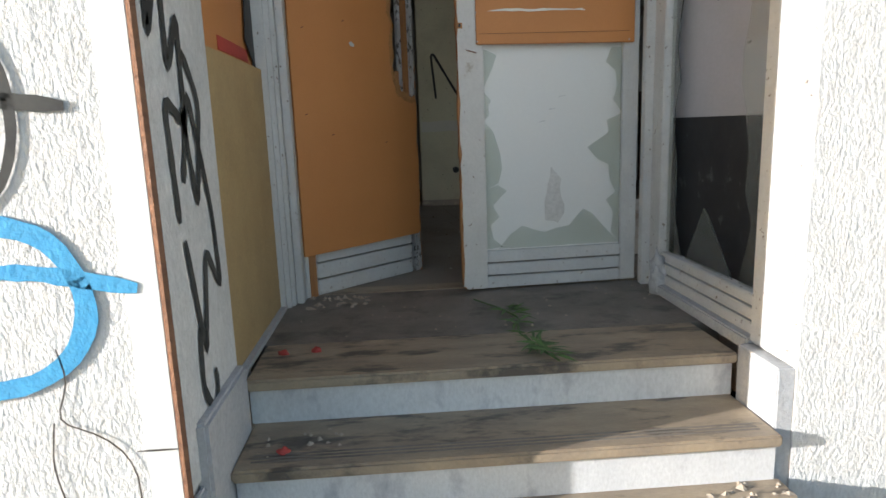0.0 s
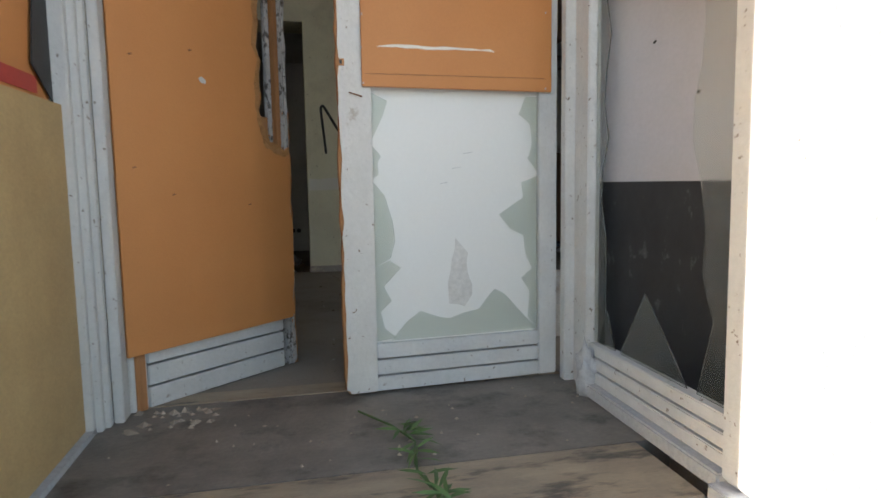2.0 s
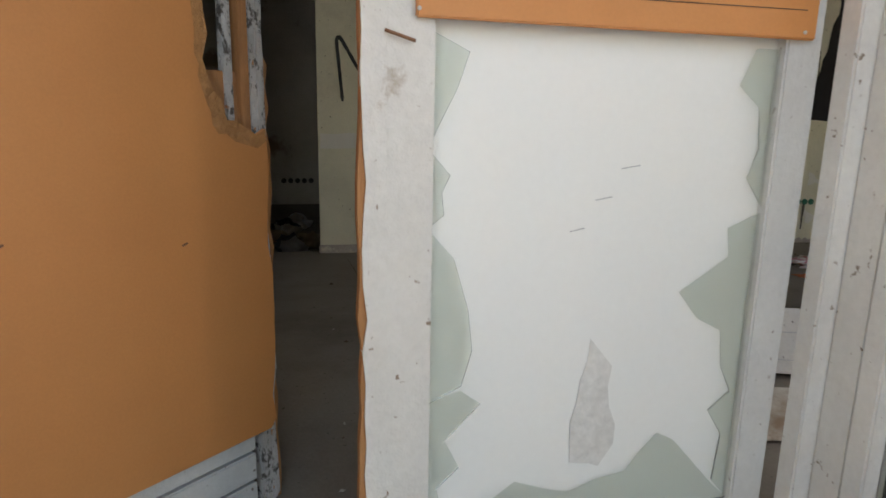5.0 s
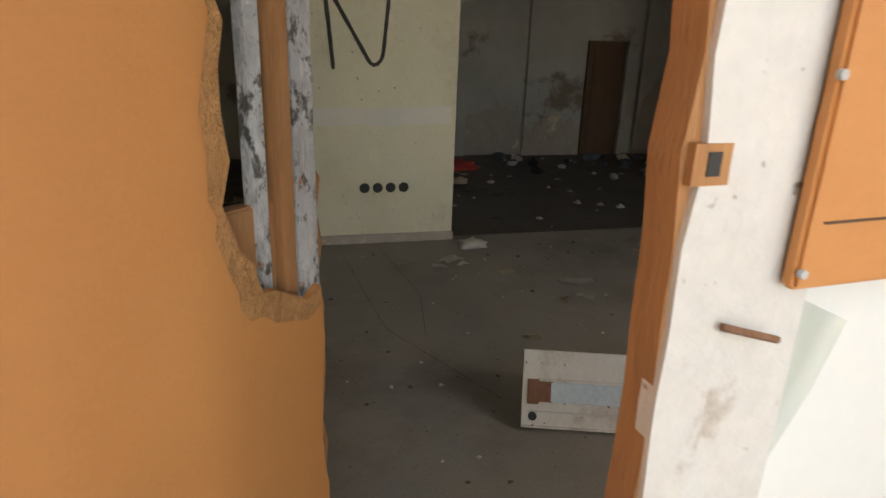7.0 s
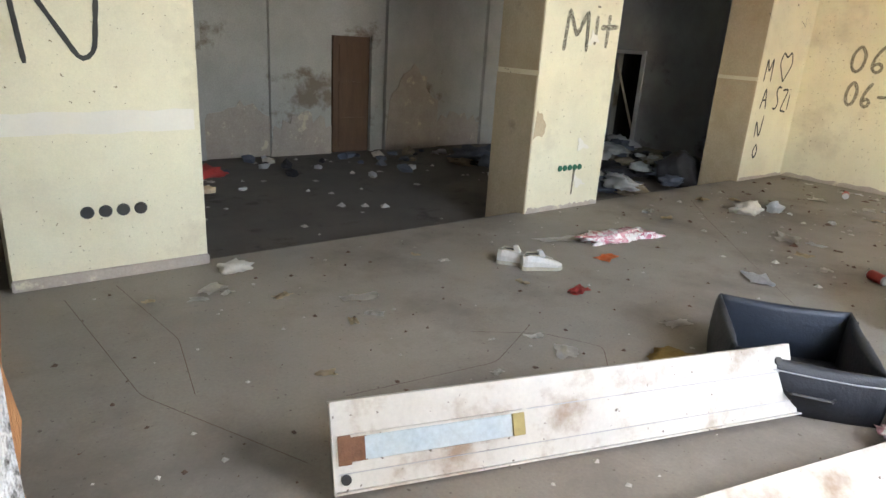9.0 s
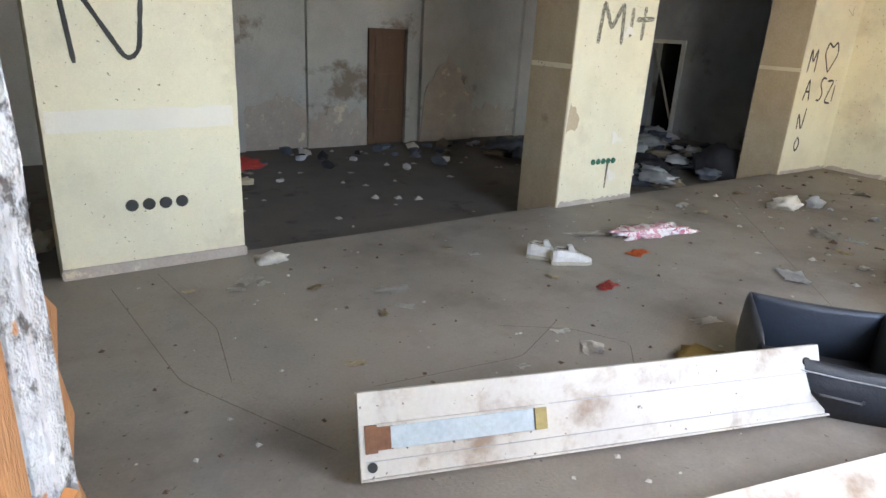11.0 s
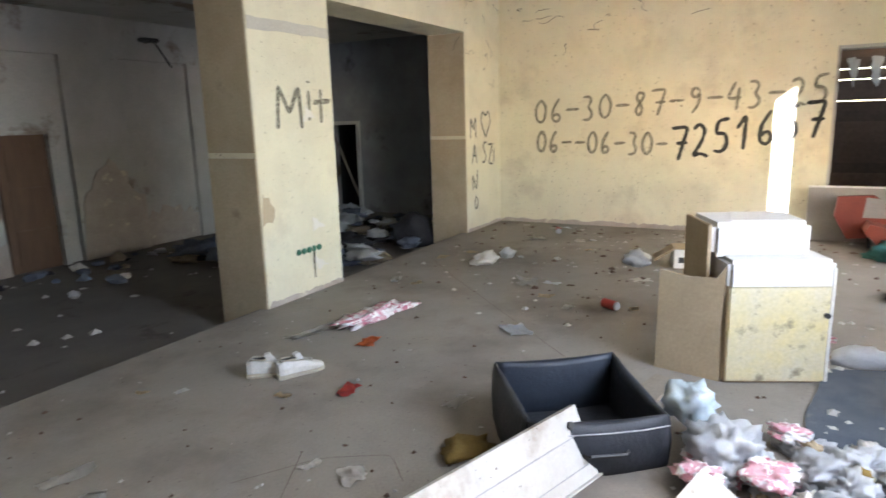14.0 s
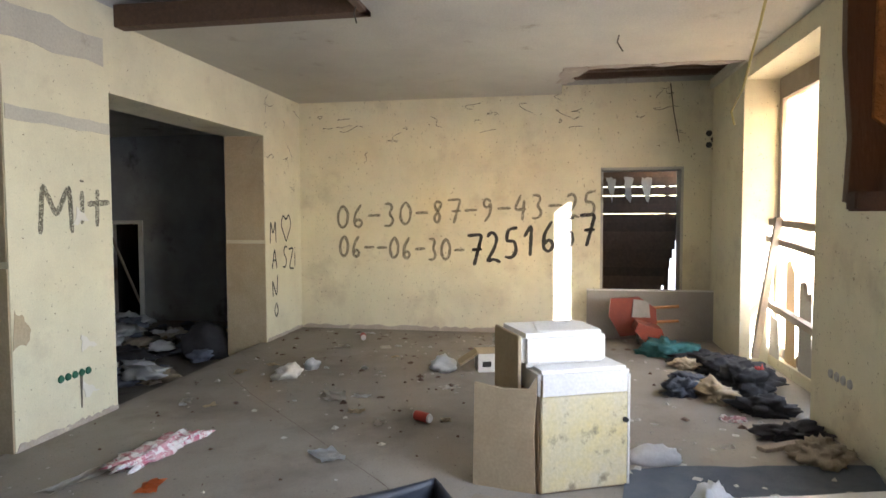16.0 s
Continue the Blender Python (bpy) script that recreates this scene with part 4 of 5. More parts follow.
def case_wall(a, b, h0, h1, thick, sag, seed):
    """A soft padded wall between two corners, bulging outwards, its top edge sagging."""
    a, b = Vector(a), Vector(b)
    side = Vector((b.y - a.y, a.x - b.x)).normalized()
    bm = bmesh.new()
    cols = []
    for i in range(13):
        t = i / 12
        p = a.lerp(b, t)
        h = h0 + (h1 - h0) * t - sag * math.sin(math.pi * t)
        col = []
        for u, w in ((0.0, 0.0), (0.02, 0.03), (0.45, 0.05), (0.85, 0.03), (0.96, 0.016), (1.0, 0.0), (0.98, -thick * 0.7), (0.9, -thick), (0.4, -thick), (0.03, -thick)):
            w2 = w * (0.4 + 0.6 * math.sin(math.pi * min(1, max(0, t)))) + 0.006 * noise.noise(Vector((t * 5, u * 4, seed)))
            q = p + side * w2
            col.append(bm.verts.new((q.x, q.y, max(0.0, u * h))))
        cols.append(col)
    for c0, c1 in zip(cols, cols[1:]):
        for k in range(10):
            bm.faces.new((c0[k], c0[(k + 1) % 10], c1[(k + 1) % 10], c1[k])).smooth = True
    bm.faces.new(cols[0]), bm.faces.new(cols[-1][::-1])
    return bm


part("bottom", boxes((0.01, 0.55, 0.01, 0.51, 0.0, 0.03), bevel=0.008), NAVY, case)
part("front_side", case_wall((0.0, 0.0), (0.56, 0.0), 0.25, 0.22, 0.03, 0.02, 1), NAVY, case)
part("right_side", case_wall((0.56, 0.0), (0.56, 0.52), 0.22, 0.28, 0.03, 0.015, 2), NAVY, case)
part("back_side", case_wall((0.56, 0.52), (0.0, 0.52), 0.28, 0.28, 0.03, 0.01, 3), NAVYIN, case, "navy ribbed inner side")
part("left_side", case_wall((0.0, 0.52), (0.0, 0.0), 0.28, 0.25, 0.03, 0.02, 4), NAVY, case)
part("zip", tube([(0.0, -0.02, 0.2), (0.14, -0.036, 0.19), (0.3, -0.042, 0.185), (0.45, -0.034, 0.18), (0.56, -0.02, 0.18)], 0.003, 5), PLINTH, case, "grey zip line")
part("handle", tube([(0.2, -0.045, 0.11), (0.22, -0.075, 0.115), (0.36, -0.075, 0.11), (0.38, -0.045, 0.105)], 0.008, 6), BLACKHOLE, case, "black carry handle")
part("lid", case_wall((0.62, 0.58), (0.1, 0.62), 0.22, 0.2, 0.05, 0.05, 5), NAVY, case)

# ---- fallen lamp trays ----
def lamp_tray(label, m, length, depth):
    e = empty("lamp_tray", m, label, "lamp housing")
    part("pan", boxes((0, length, 0, 0.006, 0, depth), bevel=0.0015), TRAYWHITE, e)
    part("lip", boxes((0, length, 0.006, 0.03, depth - 0.005, depth)), TRAYWHITE, e)
    part("flange", boxes((0.006, length, -0.02, 0.0, 0, 0.006)), TRAYWHITE, e)
    part("end_plate", boxes((0, 0.006, -0.02, 0.0, 0, depth)), TRAYWHITE, e)
    # thin grey strips draw the shadow line of the grooves, nothing is pressed in
    part("shadow_groove", boxes((0.66, length - 0.02, -0.004, 0.0, depth * 0.62, depth * 0.63), (0.02, length - 0.02, -0.004, 0.0, depth * 0.2, depth * 0.208)), PLINTH, e, "grey strip painted as the shadow of a pressed groove")
    part("reflector", boxes((0.1, 0.62, -0.01, 0.0, depth * 0.33, depth * 0.6), bevel=0.003), BLUEGLASS, e, "white glossy reflector strip with its bluish glint painted in")
    part("reflector_edge", boxes((0.06, 0.64, -0.013, -0.001, depth * 0.6, depth * 0.63), (0.06, 0.64, -0.013, -0.001, depth * 0.3, depth * 0.33)), TRAYWHITE, e)
    part("brass_clip", boxes((0.6, 0.645, -0.016, 0.0, depth * 0.33, depth * 0.6), bevel=0.002), BRASS, e, "dull brass clip")
    part("rust_stain", boxes((0.02, 0.11, -0.009, 0.0, depth * 0.3, depth * 0.62)), RUST, e, "rusty end plate")
    for x, z in ((0.04, depth * 0.14), (length - 0.07, depth * 0.78)):
        bm = bmesh.new()
        bmesh.ops.create_cone(bm, cap_ends=True, segments=12, radius1=0.016, radius2=0.016, depth=0.016)
        bmesh.ops.rotate(bm, verts=bm.verts, matrix=Matrix.Rotation(radians(90), 3, "X"))
        bmesh.ops.translate(bm, verts=bm.verts, vec=(x, 0.0, z))
        part("bolt_hole", bm, BLACKHOLE, e)
    return e


lamp_tray("long white dented lamp tray leaning on its side", pose(1.185, 4.7, 0.022, -24, 0, -18), 1.84, 0.275)
t2 = empty("lamp_tray_cover", pose(1.66, 3.9, 0.02, -62, 0, -14), "second white lamp tray lying beside the first", "lamp housing")
part("pan", boxes((0, 1.3, 0, 0.006, 0, 0.22), bevel=0.0015), TRAYWHITE, t2)
part("lip", boxes((0, 1.3, 0.006, 0.03, 0.215, 0.22)), TRAYWHITE, t2)
tagged(part("floor_plank", boxes((1.3, 3.1, 4.02, 4.16, 0.0, 0.02), bevel=0.003), GREYPLANK), "grey plank lying between the lamp trays", "plank").matrix_basis = pose(0.0, 0.83, 0, 0, 0, -14)

# ---- carpet, white board ----
structure("carpet", slab(rag((4.45, 3.35), (3.25, 3.5), 8, 0.02, rr) + rag((3.2, 3.5), (3.1, 2.3), 8, 0.02, rr) + rag((3.1, 2.3), (4.7, 1.95), 8, 0.02, rr) + rag((4.75, 1.95), (4.5, 3.3), 9, 0.02, rr), "z", 0.004, 0.008), CARPET, "dirty blue-grey carpet remnant")
tagged(part("white_board", slab(rag((3.62, 2.95), (3.98, 2.98), 5, 0.01, rr) + rag((4.05, 2.9), (4.3, 1.95), 8, 0.012, rr) + rag((4.1, 1.85), (3.55, 2.1), 6, 0.012, rr), "z", 0.05, 0.014), WHITECARD), "broken white board lying on the carpet", "board")
crumple("crushed_cup", (0.2, 0.2, 0.14), PLASTIC, (3.98, 2.98, 0.01), "translucent crushed plastic cup on the carpet", "plastic cup", 5)
crumple("waste_under_board", (0.5, 0.6, 0.06), PAPER, (3.85, 2.4, 0.01), "crushed waste under the white board", "waste", 6)

# ---- trash heap beside the suitcase ----
HEAP = [((0.32, 0.22, 0.11), PLASTIC), ((0.25, 0.2, 0.13), PLASTIC), ((0.2, 0.16, 0.08), PAPER), ((0.16, 0.1, 0.07), CARDBOARD), ((0.3, 0.25, 0.08), PINK)]
rh = random.Random(12)
for k in range(44):
    size, mat = HEAP[k % 5]
    f = rh.uniform(0.45, 0.85)
    x, y = 3.12 + rh.uniform(-0.32, 0.42), 3.55 + rh.uniform(-0.4, 0.28)
    crumple("plastic_bag" if mat is PLASTIC else "crushed_wrapper", tuple(f * q for q in size), mat, (x, y, 0.0 if k < 26 else 0.05), "crumpled pale plastic bag in the rubbish heap" if mat is PLASTIC else "crushed stained wrapper in the rubbish heap", "rubbish", 30 + k, "rubbish heap", rh.uniform(0, 360), 0.42, 4)
crumple("blue_bag", (0.3, 0.22, 0.16), BLUEGLASS, (3.42, 3.86, 0.1), "pale blue crumpled plastic bag", "plastic bag", 71, "rubbish heap")
crumple("film_bag", (0.32, 0.28, 0.16), PLASTIC, (3.22, 3.72, 0.02), "clear crumpled film bag beside the suitcase", "plastic bag", 72, "rubbish heap", rough=0.4, level=4)


def drink_can(place, turn, mat, label, r=0.033, h=0.12):
    e = empty("drink_can", pose(place[0], place[1], place[2] + r, 0, 90, turn), label, "can")
    bm = bmesh.new()
    bmesh.ops.create_cone(bm, cap_ends=True, segments=20, radius1=r, radius2=r, depth=h)
    part("body", bm, mat, e)
    for sgn in (-1, 1):
        bm = bmesh.new()
        bmesh.ops.create_cone(bm, cap_ends=True, segments=20, radius1=r if sgn > 0 else r * 0.8, radius2=r * 0.8 if sgn > 0 else r, depth=0.012)
        bmesh.ops.translate(bm, verts=bm.verts, vec=(0, 0, sgn * (h / 2 + 0.006)))
        part("rim", bm, PLINTH, e)


drink_can((5.13, 4.62, 0.0), 60, REDM, "red drink can lying on the floor")
drink_can((7.9, 5.9, 0.0), 20, REDM, "red drink can by the end wall")
drink_can((3.38, 3.12, 0.012), 80, GREENM, "dark green crushed can on the carpet", 0.04, 0.15)
bm = tube([(0.075 * math.cos(a), 0.075 * math.sin(a), 0.03) for a in [k * math.tau / 20 for k in range(21)]], 0.03, 8)
tape = part("tape_roll", bm, REDM)
tape.matrix_world = pose(3.05, 2.98, 0.012)
tagged(tape, "red roll of tape on the carpet", "tape roll")
crumple("yellow_carton", (0.14, 0.1, 0.09), YELLOWCLOTH, (3.2, 3.28, 0.03), "small yellow crushed carton", "carton", 75)
crumple("red_packet", (0.14, 0.1, 0.03), PINK, (3.45, 2.9, 0.012), "red and white crushed packet on the carpet", "packet", 76)
crumple("mustard_cloth", (0.26, 0.18, 0.05), YELLOWCLOTH, (2.9, 4.68, 0), "mustard yellow cloth crumpled on the floor", "cloth", 77, turn=-20, level=3)

# ---- shoes ----
def shoe(m, label):
    e = empty("shoe", m, label, "shoe", "pair of shoes")
    def hull(rows, z_scale=1.0):
        bm = bmesh.new()
        rings = []
        for x, w, z0, z1 in rows:
            rings.append([bm.verts.new((x, w * c, z0 + (z1 - z0) * t)) for c, t in ((-1, 0), (1, 0), (1.02, 0.45), (0.7, 0.92), (0, 1), (-0.7, 0.92), (-1.02, 0.45))])
        for a, b in zip(rings, rings[1:]):
            for k in range(7):
                bm.faces.new((a[k], a[(k + 1) % 7], b[(k + 1) % 7], b[k]))
        bm.faces.new(rings[0]), bm.faces.new(rings[-1])
        return bm
    part("sole", hull([(-0.145, 0.03, 0, 0.03), (-0.12, 0.042, 0, 0.032), (0, 0.04, 0, 0.028), (0.1, 0.05, 0, 0.026), (0.15, 0.035, 0, 0.026), (0.165, 0.015, 0.004, 0.024)]), SOLE, e, "yellowed rubber sole")
    part("upper", hull([(-0.14, 0.028, 0.028, 0.1), (-0.11, 0.038, 0.028, 0.115), (-0.03, 0.037, 0.028, 0.105), (0.03, 0.042, 0.026, 0.09), (0.1, 0.046, 0.024, 0.065), (0.145, 0.034, 0.024, 0.05), (0.16, 0.014, 0.024, 0.04)]), SHOEWHITE, e)
    part("collar", tube([(-0.13, 0, 0.105), (-0.1, 0.032, 0.118), (-0.03, 0.032, 0.112), (0.0, 0, 0.108), (-0.03, -0.032, 0.112), (-0.1, -0.032, 0.118), (-0.13, 0, 0.105)], 0.006, 6), SOLE, e, "frayed pale collar")
    # the upper is closed; a black patch gives the dark of its opening
    part("insole", slab([(-0.12, -0.02), (-0.12, 0.02), (-0.02, 0.026), (-0.005, 0), (-0.02, -0.026)], "z", 0.108, 0.003), BLACKHOLE, e, "black patch for the shade inside the shoe opening")
    for k in range(4):
        part("lace", tube([(0.01 + 0.022 * k, -0.03, 0.094 - 0.006 * k), (0.02 + 0.022 * k, 0, 0.106 - 0.008 * k), (0.012 + 0.022 * k, 0.03, 0.094 - 0.006 * k)], 0.004, 5), SHOEWHITE, e)
    part("tongue", slab([(-0.02, 0.1), (0.03, 0.1), (0.0, 0.145), (-0.03, 0.14)], "y", -0.02, 0.04), SHOEWHITE, e)


shoe(pose(3.27, 5.885, 0, 0, 0, -26) @ Matrix.Scale(0.88, 4), "worn white trainer standing on the concrete floor")
shoe(pose(3.19, 6.02, 0, 0, 0, -50) @ Matrix.Scale(0.88, 4), "worn white trainer turned beside its pair")

# ---- litter seen one by one ----
crumple("striped_cloth", (0.68, 0.2, 0.07), PINK, (4.3, 6.07, 0), "pink and white printed cloth strip on the floor", "cloth", 41, "", -8, 0.5, 4)
scrap("white_strip", (0.42, 0.1, 0.03), PAPER, (3.87, 6.25, 0), "dirty white folded strip on the floor", "strip", 42, -14)
scrap("orange_scrap", (0.17, 0.1, 0.03), ORANGEM, (3.84, 5.82, 0), "bright orange plastic scrap on the floor", "scrap", 43, 15)
scrap("dark_lid", (0.16, 0.08, 0.03), REDM, (3.2, 5.5, 0), "dark red crushed tin on the floor", "tin", 44, 10)
crumple("white_lump", (0.2, 0.13, 0.07), PAPER, (1.62, 6.72, 0), "white crumpled paper by the pier", "paper", 45)
scrap("paper_scrap", (0.16, 0.09, 0.03), PAPER, (1.42, 6.5, 0), "crumpled paper scrap by the pier", "paper", 46, 30)
scrap("paper_scrap", (0.22, 0.08, 0.012), PAPER, (2.05, 6.03, 0), "flat pale paper scrap on the floor", "paper", 47, -10)
scrap("paper_scrap", (0.16, 0.07, 0.012), PAPER, (3.32, 4.92, 0), "flat white paper strip on the floor", "paper", 48, -10)
scrap("paper_scrap", (0.13, 0.1, 0.03), PAPER, (2.55, 5.0, 0), "bent grey scrap on the floor", "paper", 49, 50)
scrap("film_scrap", (0.22, 0.14, 0.05), PLASTIC, (4.4, 5.05, 0), "crumpled clear film on the floor", "film", 50, 40)
scrap("film_scrap", (0.26, 0.16, 0.05), PAPER, (5.6, 5.42, 0), "crumpled white sheet on the floor", "paper", 51, 20)
crumple("film_bag", (0.3, 0.24, 0.12), PLASTIC, (6.6, 4.72, 0), "crumpled clear bag on the floor", "plastic bag", 52)
crumple("film_bag", (0.34, 0.22, 0.11), PAPER, (6.15, 6.05, 0), "pale crumpled bag near the opening", "plastic bag", 53)
crumple("film_bag", (0.16, 0.14, 0.1), PLASTIC, (6.45, 5.95, 0), "small white crumpled bag", "plastic bag", 54)
crumple("bottle", (0.3, 0.14, 0.1), PLASTIC, (4.62, 3.15, 0), "crushed clear plastic bottle by the carpet", "bottle", 55, turn=-75, rough=0.2)
scrap("red_scrap", (0.16, 0.12, 0.05), PINK, (4.95, 3.32, 0), "red and white scrap beside the cupboard", "scrap", 57, 30)
scrap("pink_scrap", (0.16, 0.12, 0.05), PINK, (5.5, 2.5, 0), "pale pink scrap on the floor", "scrap", 58, 70)
tagged(part("plank", boxes((-0.28, 0.28, -0.035, 0.035, 0, 0.025), bevel=0.004), GREYPLANK), "short pale plank lying on the floor", "plank").matrix_basis = pose(5.05, 2.25, 0, 0, 0, -60)
# clothes by the window
for k, (x, y, sx, sy, sz, mat, lab) in enumerate((
        (7.75, 2.35, 0.5, 0.5, 0.16, TEAL, "teal jacket crumpled on the floor"), (7.35, 2.05, 0.6, 0.5, 0.13, BLACKCLOTH, "black clothing heaped on the floor"),
        (6.95, 1.95, 0.6, 0.45, 0.16, BLACKCLOTH, "black clothing heaped under the window"), (6.45, 1.95, 0.5, 0.4, 0.2, BLACKCLOTH, "black coat crumpled under the window"),
        (6.3, 2.5, 0.35, 0.3, 0.13, GREYCLOTH, "dark blue-grey garment on the floor"), (6.2, 2.25, 0.5, 0.3, 0.12, BEIGECLOTH, "beige crumpled garment on the floor"),
        (6.55, 2.35, 0.45, 0.35, 0.1, GREYCLOTH, "grey crumpled garment on the floor"), (5.85, 2.0, 0.4, 0.3, 0.12, BLACKCLOTH, "black trousers crumpled on the floor"),
        (5.35, 2.0, 0.5, 0.25, 0.08, BLACKCLOTH, "black jacket by the wall"), (4.95, 1.98, 0.34, 0.3, 0.14, BEIGECLOTH, "dusty striped cushion by the wall"),
        (7.2, 2.3, 0.3, 0.25, 0.08, BEIGECLOTH, "pale rag on the floor"), (6.5, 1.85, 0.12, 0.1, 0.2, REDM, "red rag among the clothes"))):
    crumple("garment", (sx, sy, sz), mat, (x - 0.15, y + 0.22, 0), lab, "clothing", 80 + k, "clothes by the window", 37 * k, 0.45, 4)
# overturned table and red chair
tbl = empty("overturned_table", pose(8.38, 3.35, 0, 0, 0, -90), "grey laminate table turned on its side", "table")
part("tabletop", boxes((0.0, 1.42, 0.0, 0.03, 0.0, 0.56), bevel=0.005), GREYTABLE, tbl)
part("edge_band", boxes((0.0, 1.42, -0.004, 0.034, 0.558, 0.575)), WHITECARD, tbl)
ch = empty("overturned_chair", pose(8.1, 2.9, 0, 0, 0, 0), "red vinyl chair lying on its side", "chair")
part("seat", slab([(-0.3, 0.12), (0.1, 0.08), (0.22, 0.3), (0.2, 0.5), (-0.1, 0.52), (-0.28, 0.4)], "x", 0.0, 0.07), REDSEAT, ch)
part("backrest", slab([(-0.36, 0.02), (-0.2, 0.0), (-0.02, 0.2), (-0.06, 0.28), (-0.3, 0.22)], "x", -0.3, 0.3), REDSEAT, ch)
part("seat_patch", slab([(-0.22, 0.3), (-0.02, 0.3), (-0.04, 0.5), (-0.2, 0.48)], "x", -0.012, 0.01), GREYTABLE, ch)
for z in (0.24, 0.4):
    part("leg", tube([(0.03, -0.2, z), (0.0, -0.52, z + 0.03)], 0.017, 6), RAWWOOD, ch)
part("leg", tube([(0.0, -0.1, 0.0), (0.02, -0.05, 0.3)], 0.014, 6), BLACKHOLE, ch)
# rubbish in the back room
rb = random.Random(21)
MATS = [(GREYCLOTH, "dark blue-grey rag"), (PAPER, "crumpled paper"), (BLACKCLOTH, "black rag"), (PLASTIC, "pale crumpled bag"), (BEIGECLOTH, "brownish rag"), (GREYCLOTH, "grey rag")]
for k in range(110):
    mat, lab = MATS[k % 6]
    x, y = rb.uniform(5.6, 9.55), rb.uniform(7.5, 10.2)
    sz = rb.uniform(0.15, 0.55)
    crumple("rag", (sz, sz * 0.7, sz * 0.26), mat, (x, y, -0.2 + (0.08 if k % 3 == 0 else 0)), lab + " in the back room rubbish", "rubbish", 120 + k, "back room rubbish", rb.uniform(0, 360), 0.5)
crumple("black_bag", (0.55, 0.5, 0.42), BLACKCLOTH, (7.6, 7.7, -0.2), "full black rubbish bag in the back room", "rubbish bag", 190, level=3, rough=0.25)
crumple("red_cloth", (0.5, 0.3, 0.12), REDM, (2.5, 10.1, -0.2), "bright red cloth on the back room floor", "cloth", 191)
for k in range(46):
    mat, lab = MATS[k % 6]
    x, y = rb.uniform(1.6, 6.5), rb.uniform(9.3, 10.85)
    sz = rb.uniform(0.1, 0.32)
    crumple("rubbish", (sz, sz * 0.7, sz * 0.35), mat, (x, y, -0.2), lab + " along the back wall", "rubbish", 200 + k, "back wall rubbish", rb.uniform(0, 360), 0.5, 1)
for k in range(18):
    mat, lab = MATS[k % 6]
    crumple("rag", (0.35, 0.25, 0.14), mat, (rb.uniform(-1.2, 0.6), rb.uniform(7.6, 9.2), -0.2), lab + " behind the pier", "rubbish", 260 + k, "rubbish behind the pier", rb.uniform(0, 360), 0.5)
# small litter
bm = bmesh.new()
rl = random.Random(31)


def bits(bm, n, x0, x1, y0, y1, z, lo, hi):
    for k in range(n):
        x, y, q, a = rl.uniform(x0, x1), rl.uniform(y0, y1), rl.uniform(lo, hi), rl.uniform(0, 6.3)
        top = z + rl.uniform(0.004, 0.3 * q + 0.005)
        c = [(x + q * rl.uniform(0.3, 0.6) * math.cos(a + t), y + q * rl.uniform(0.3, 0.6) * math.sin(a + t)) for t in (0, 1.7, 3.2, 4.6)]
        vs = [bm.verts.new((px, py, z + 0.001)) for px, py in c]
        tp = bm.verts.new((x, y, top))
        for i in range(4):
            bm.faces.new((vs[i], vs[(i + 1) % 4], tp))


bits(bm, 190, 0.6, 8.4, 3.5, 6.85, 0, 0.008, 0.03)
bits(bm, 130, 4.6, 8.4, 2.05, 6.8, 0, 0.02, 0.07)
bits(bm, 60, 3.2, 4.5, 2.2, 3.4, 0.012, 0.02, 0.08)
bits(bm, 120, 1.6, 9.8, 7.1, 10.8, -0.2, 0.03, 0.12)
tagged(part("litter", bm, PAPER), "small pale scraps of paper and plaster on the floor", "litter", "", "stuff")
bm = bmesh.new()
bits(bm, 240, 0.6, 8.4, 3.5, 6.85, 0, 0.008, 0.035)
bits(bm, 90, 5.0, 8.4, 2.05, 6.8, 0, 0.03, 0.1)
tagged(part("grit", bm, DARKWOOD), "dark grit and wood splinters on the floor", "grit", "", "stuff")
bm = bmesh.new()
bits(bm, 30, -0.15, 0.15, 3.05, 3.25, 0, 0.02, 0.06)
bits(bm, 40, -0.15, 1.5, 2.6, 3.2, 0, 0.006, 0.02)
bits(bm, 14, -0.18, 0.1, 1.98, 2.15, -0.17, 0.01, 0.03)
bits(bm, 40, 1.25, 1.5, 1.7, 1.93, -0.34, 0.012, 0.04)
tagged(part("porch_grit", bm, GREYPLANK), "dry leaves and crumbs on the entrance steps", "grit", "", "stuff")
# floor joints and cracks
bm = bmesh.new()
for k, pts in enumerate((((6.1, 6.6), (5.55, 6.1), (4.11, 4.64), (3.7, 4.3)), ((0.75, 6.7), (0.85, 5.6), (1.2, 4.9)), ((2.3, 5.4), (2.6, 5.2), (2.75, 4.95), (2.6, 4.8)), ((1.0, 6.8), (1.1, 6.0), (1.02, 5.5)), ((1.5, 5.2), (2.2, 5.1), (2.6, 5.3)))):
    add_ribbon(bm, [(x, y, 0.002) for x, y in pts], 0.003, (0, 0, 1), k)
tagged(part("floor_crack", bm, DARKWOOD), "thin dark cracks in the concrete floor", "crack")

# ---- leafy twig on the steps ----
tw = empty("leafy_twig", pose(0.75, 2.6, 0.004), "wilted green leafy twig lying on the steps", "twig")
stem = [(-0.1, 0.42, 0.012), (0.0, 0.25, 0.012), (0.05, 0.1, 0.014), (0.02, -0.1, 0.012), (0.06, -0.3, 0.012), (0.1, -0.42, 0.012)]
part("stem", tube(stem, 0.004, 5), LEAF, tw)
rw = random.Random(2)
bml = bmesh.new()
ring = [bml.verts.new(p) for p in ((0, 0, 0), (0.03, 0.009, 0.006), (0.07, 0.01, 0.008), (0.12, 0, 0.002), (0.07, -0.01, 0.008), (0.03, -0.009, 0.006))]
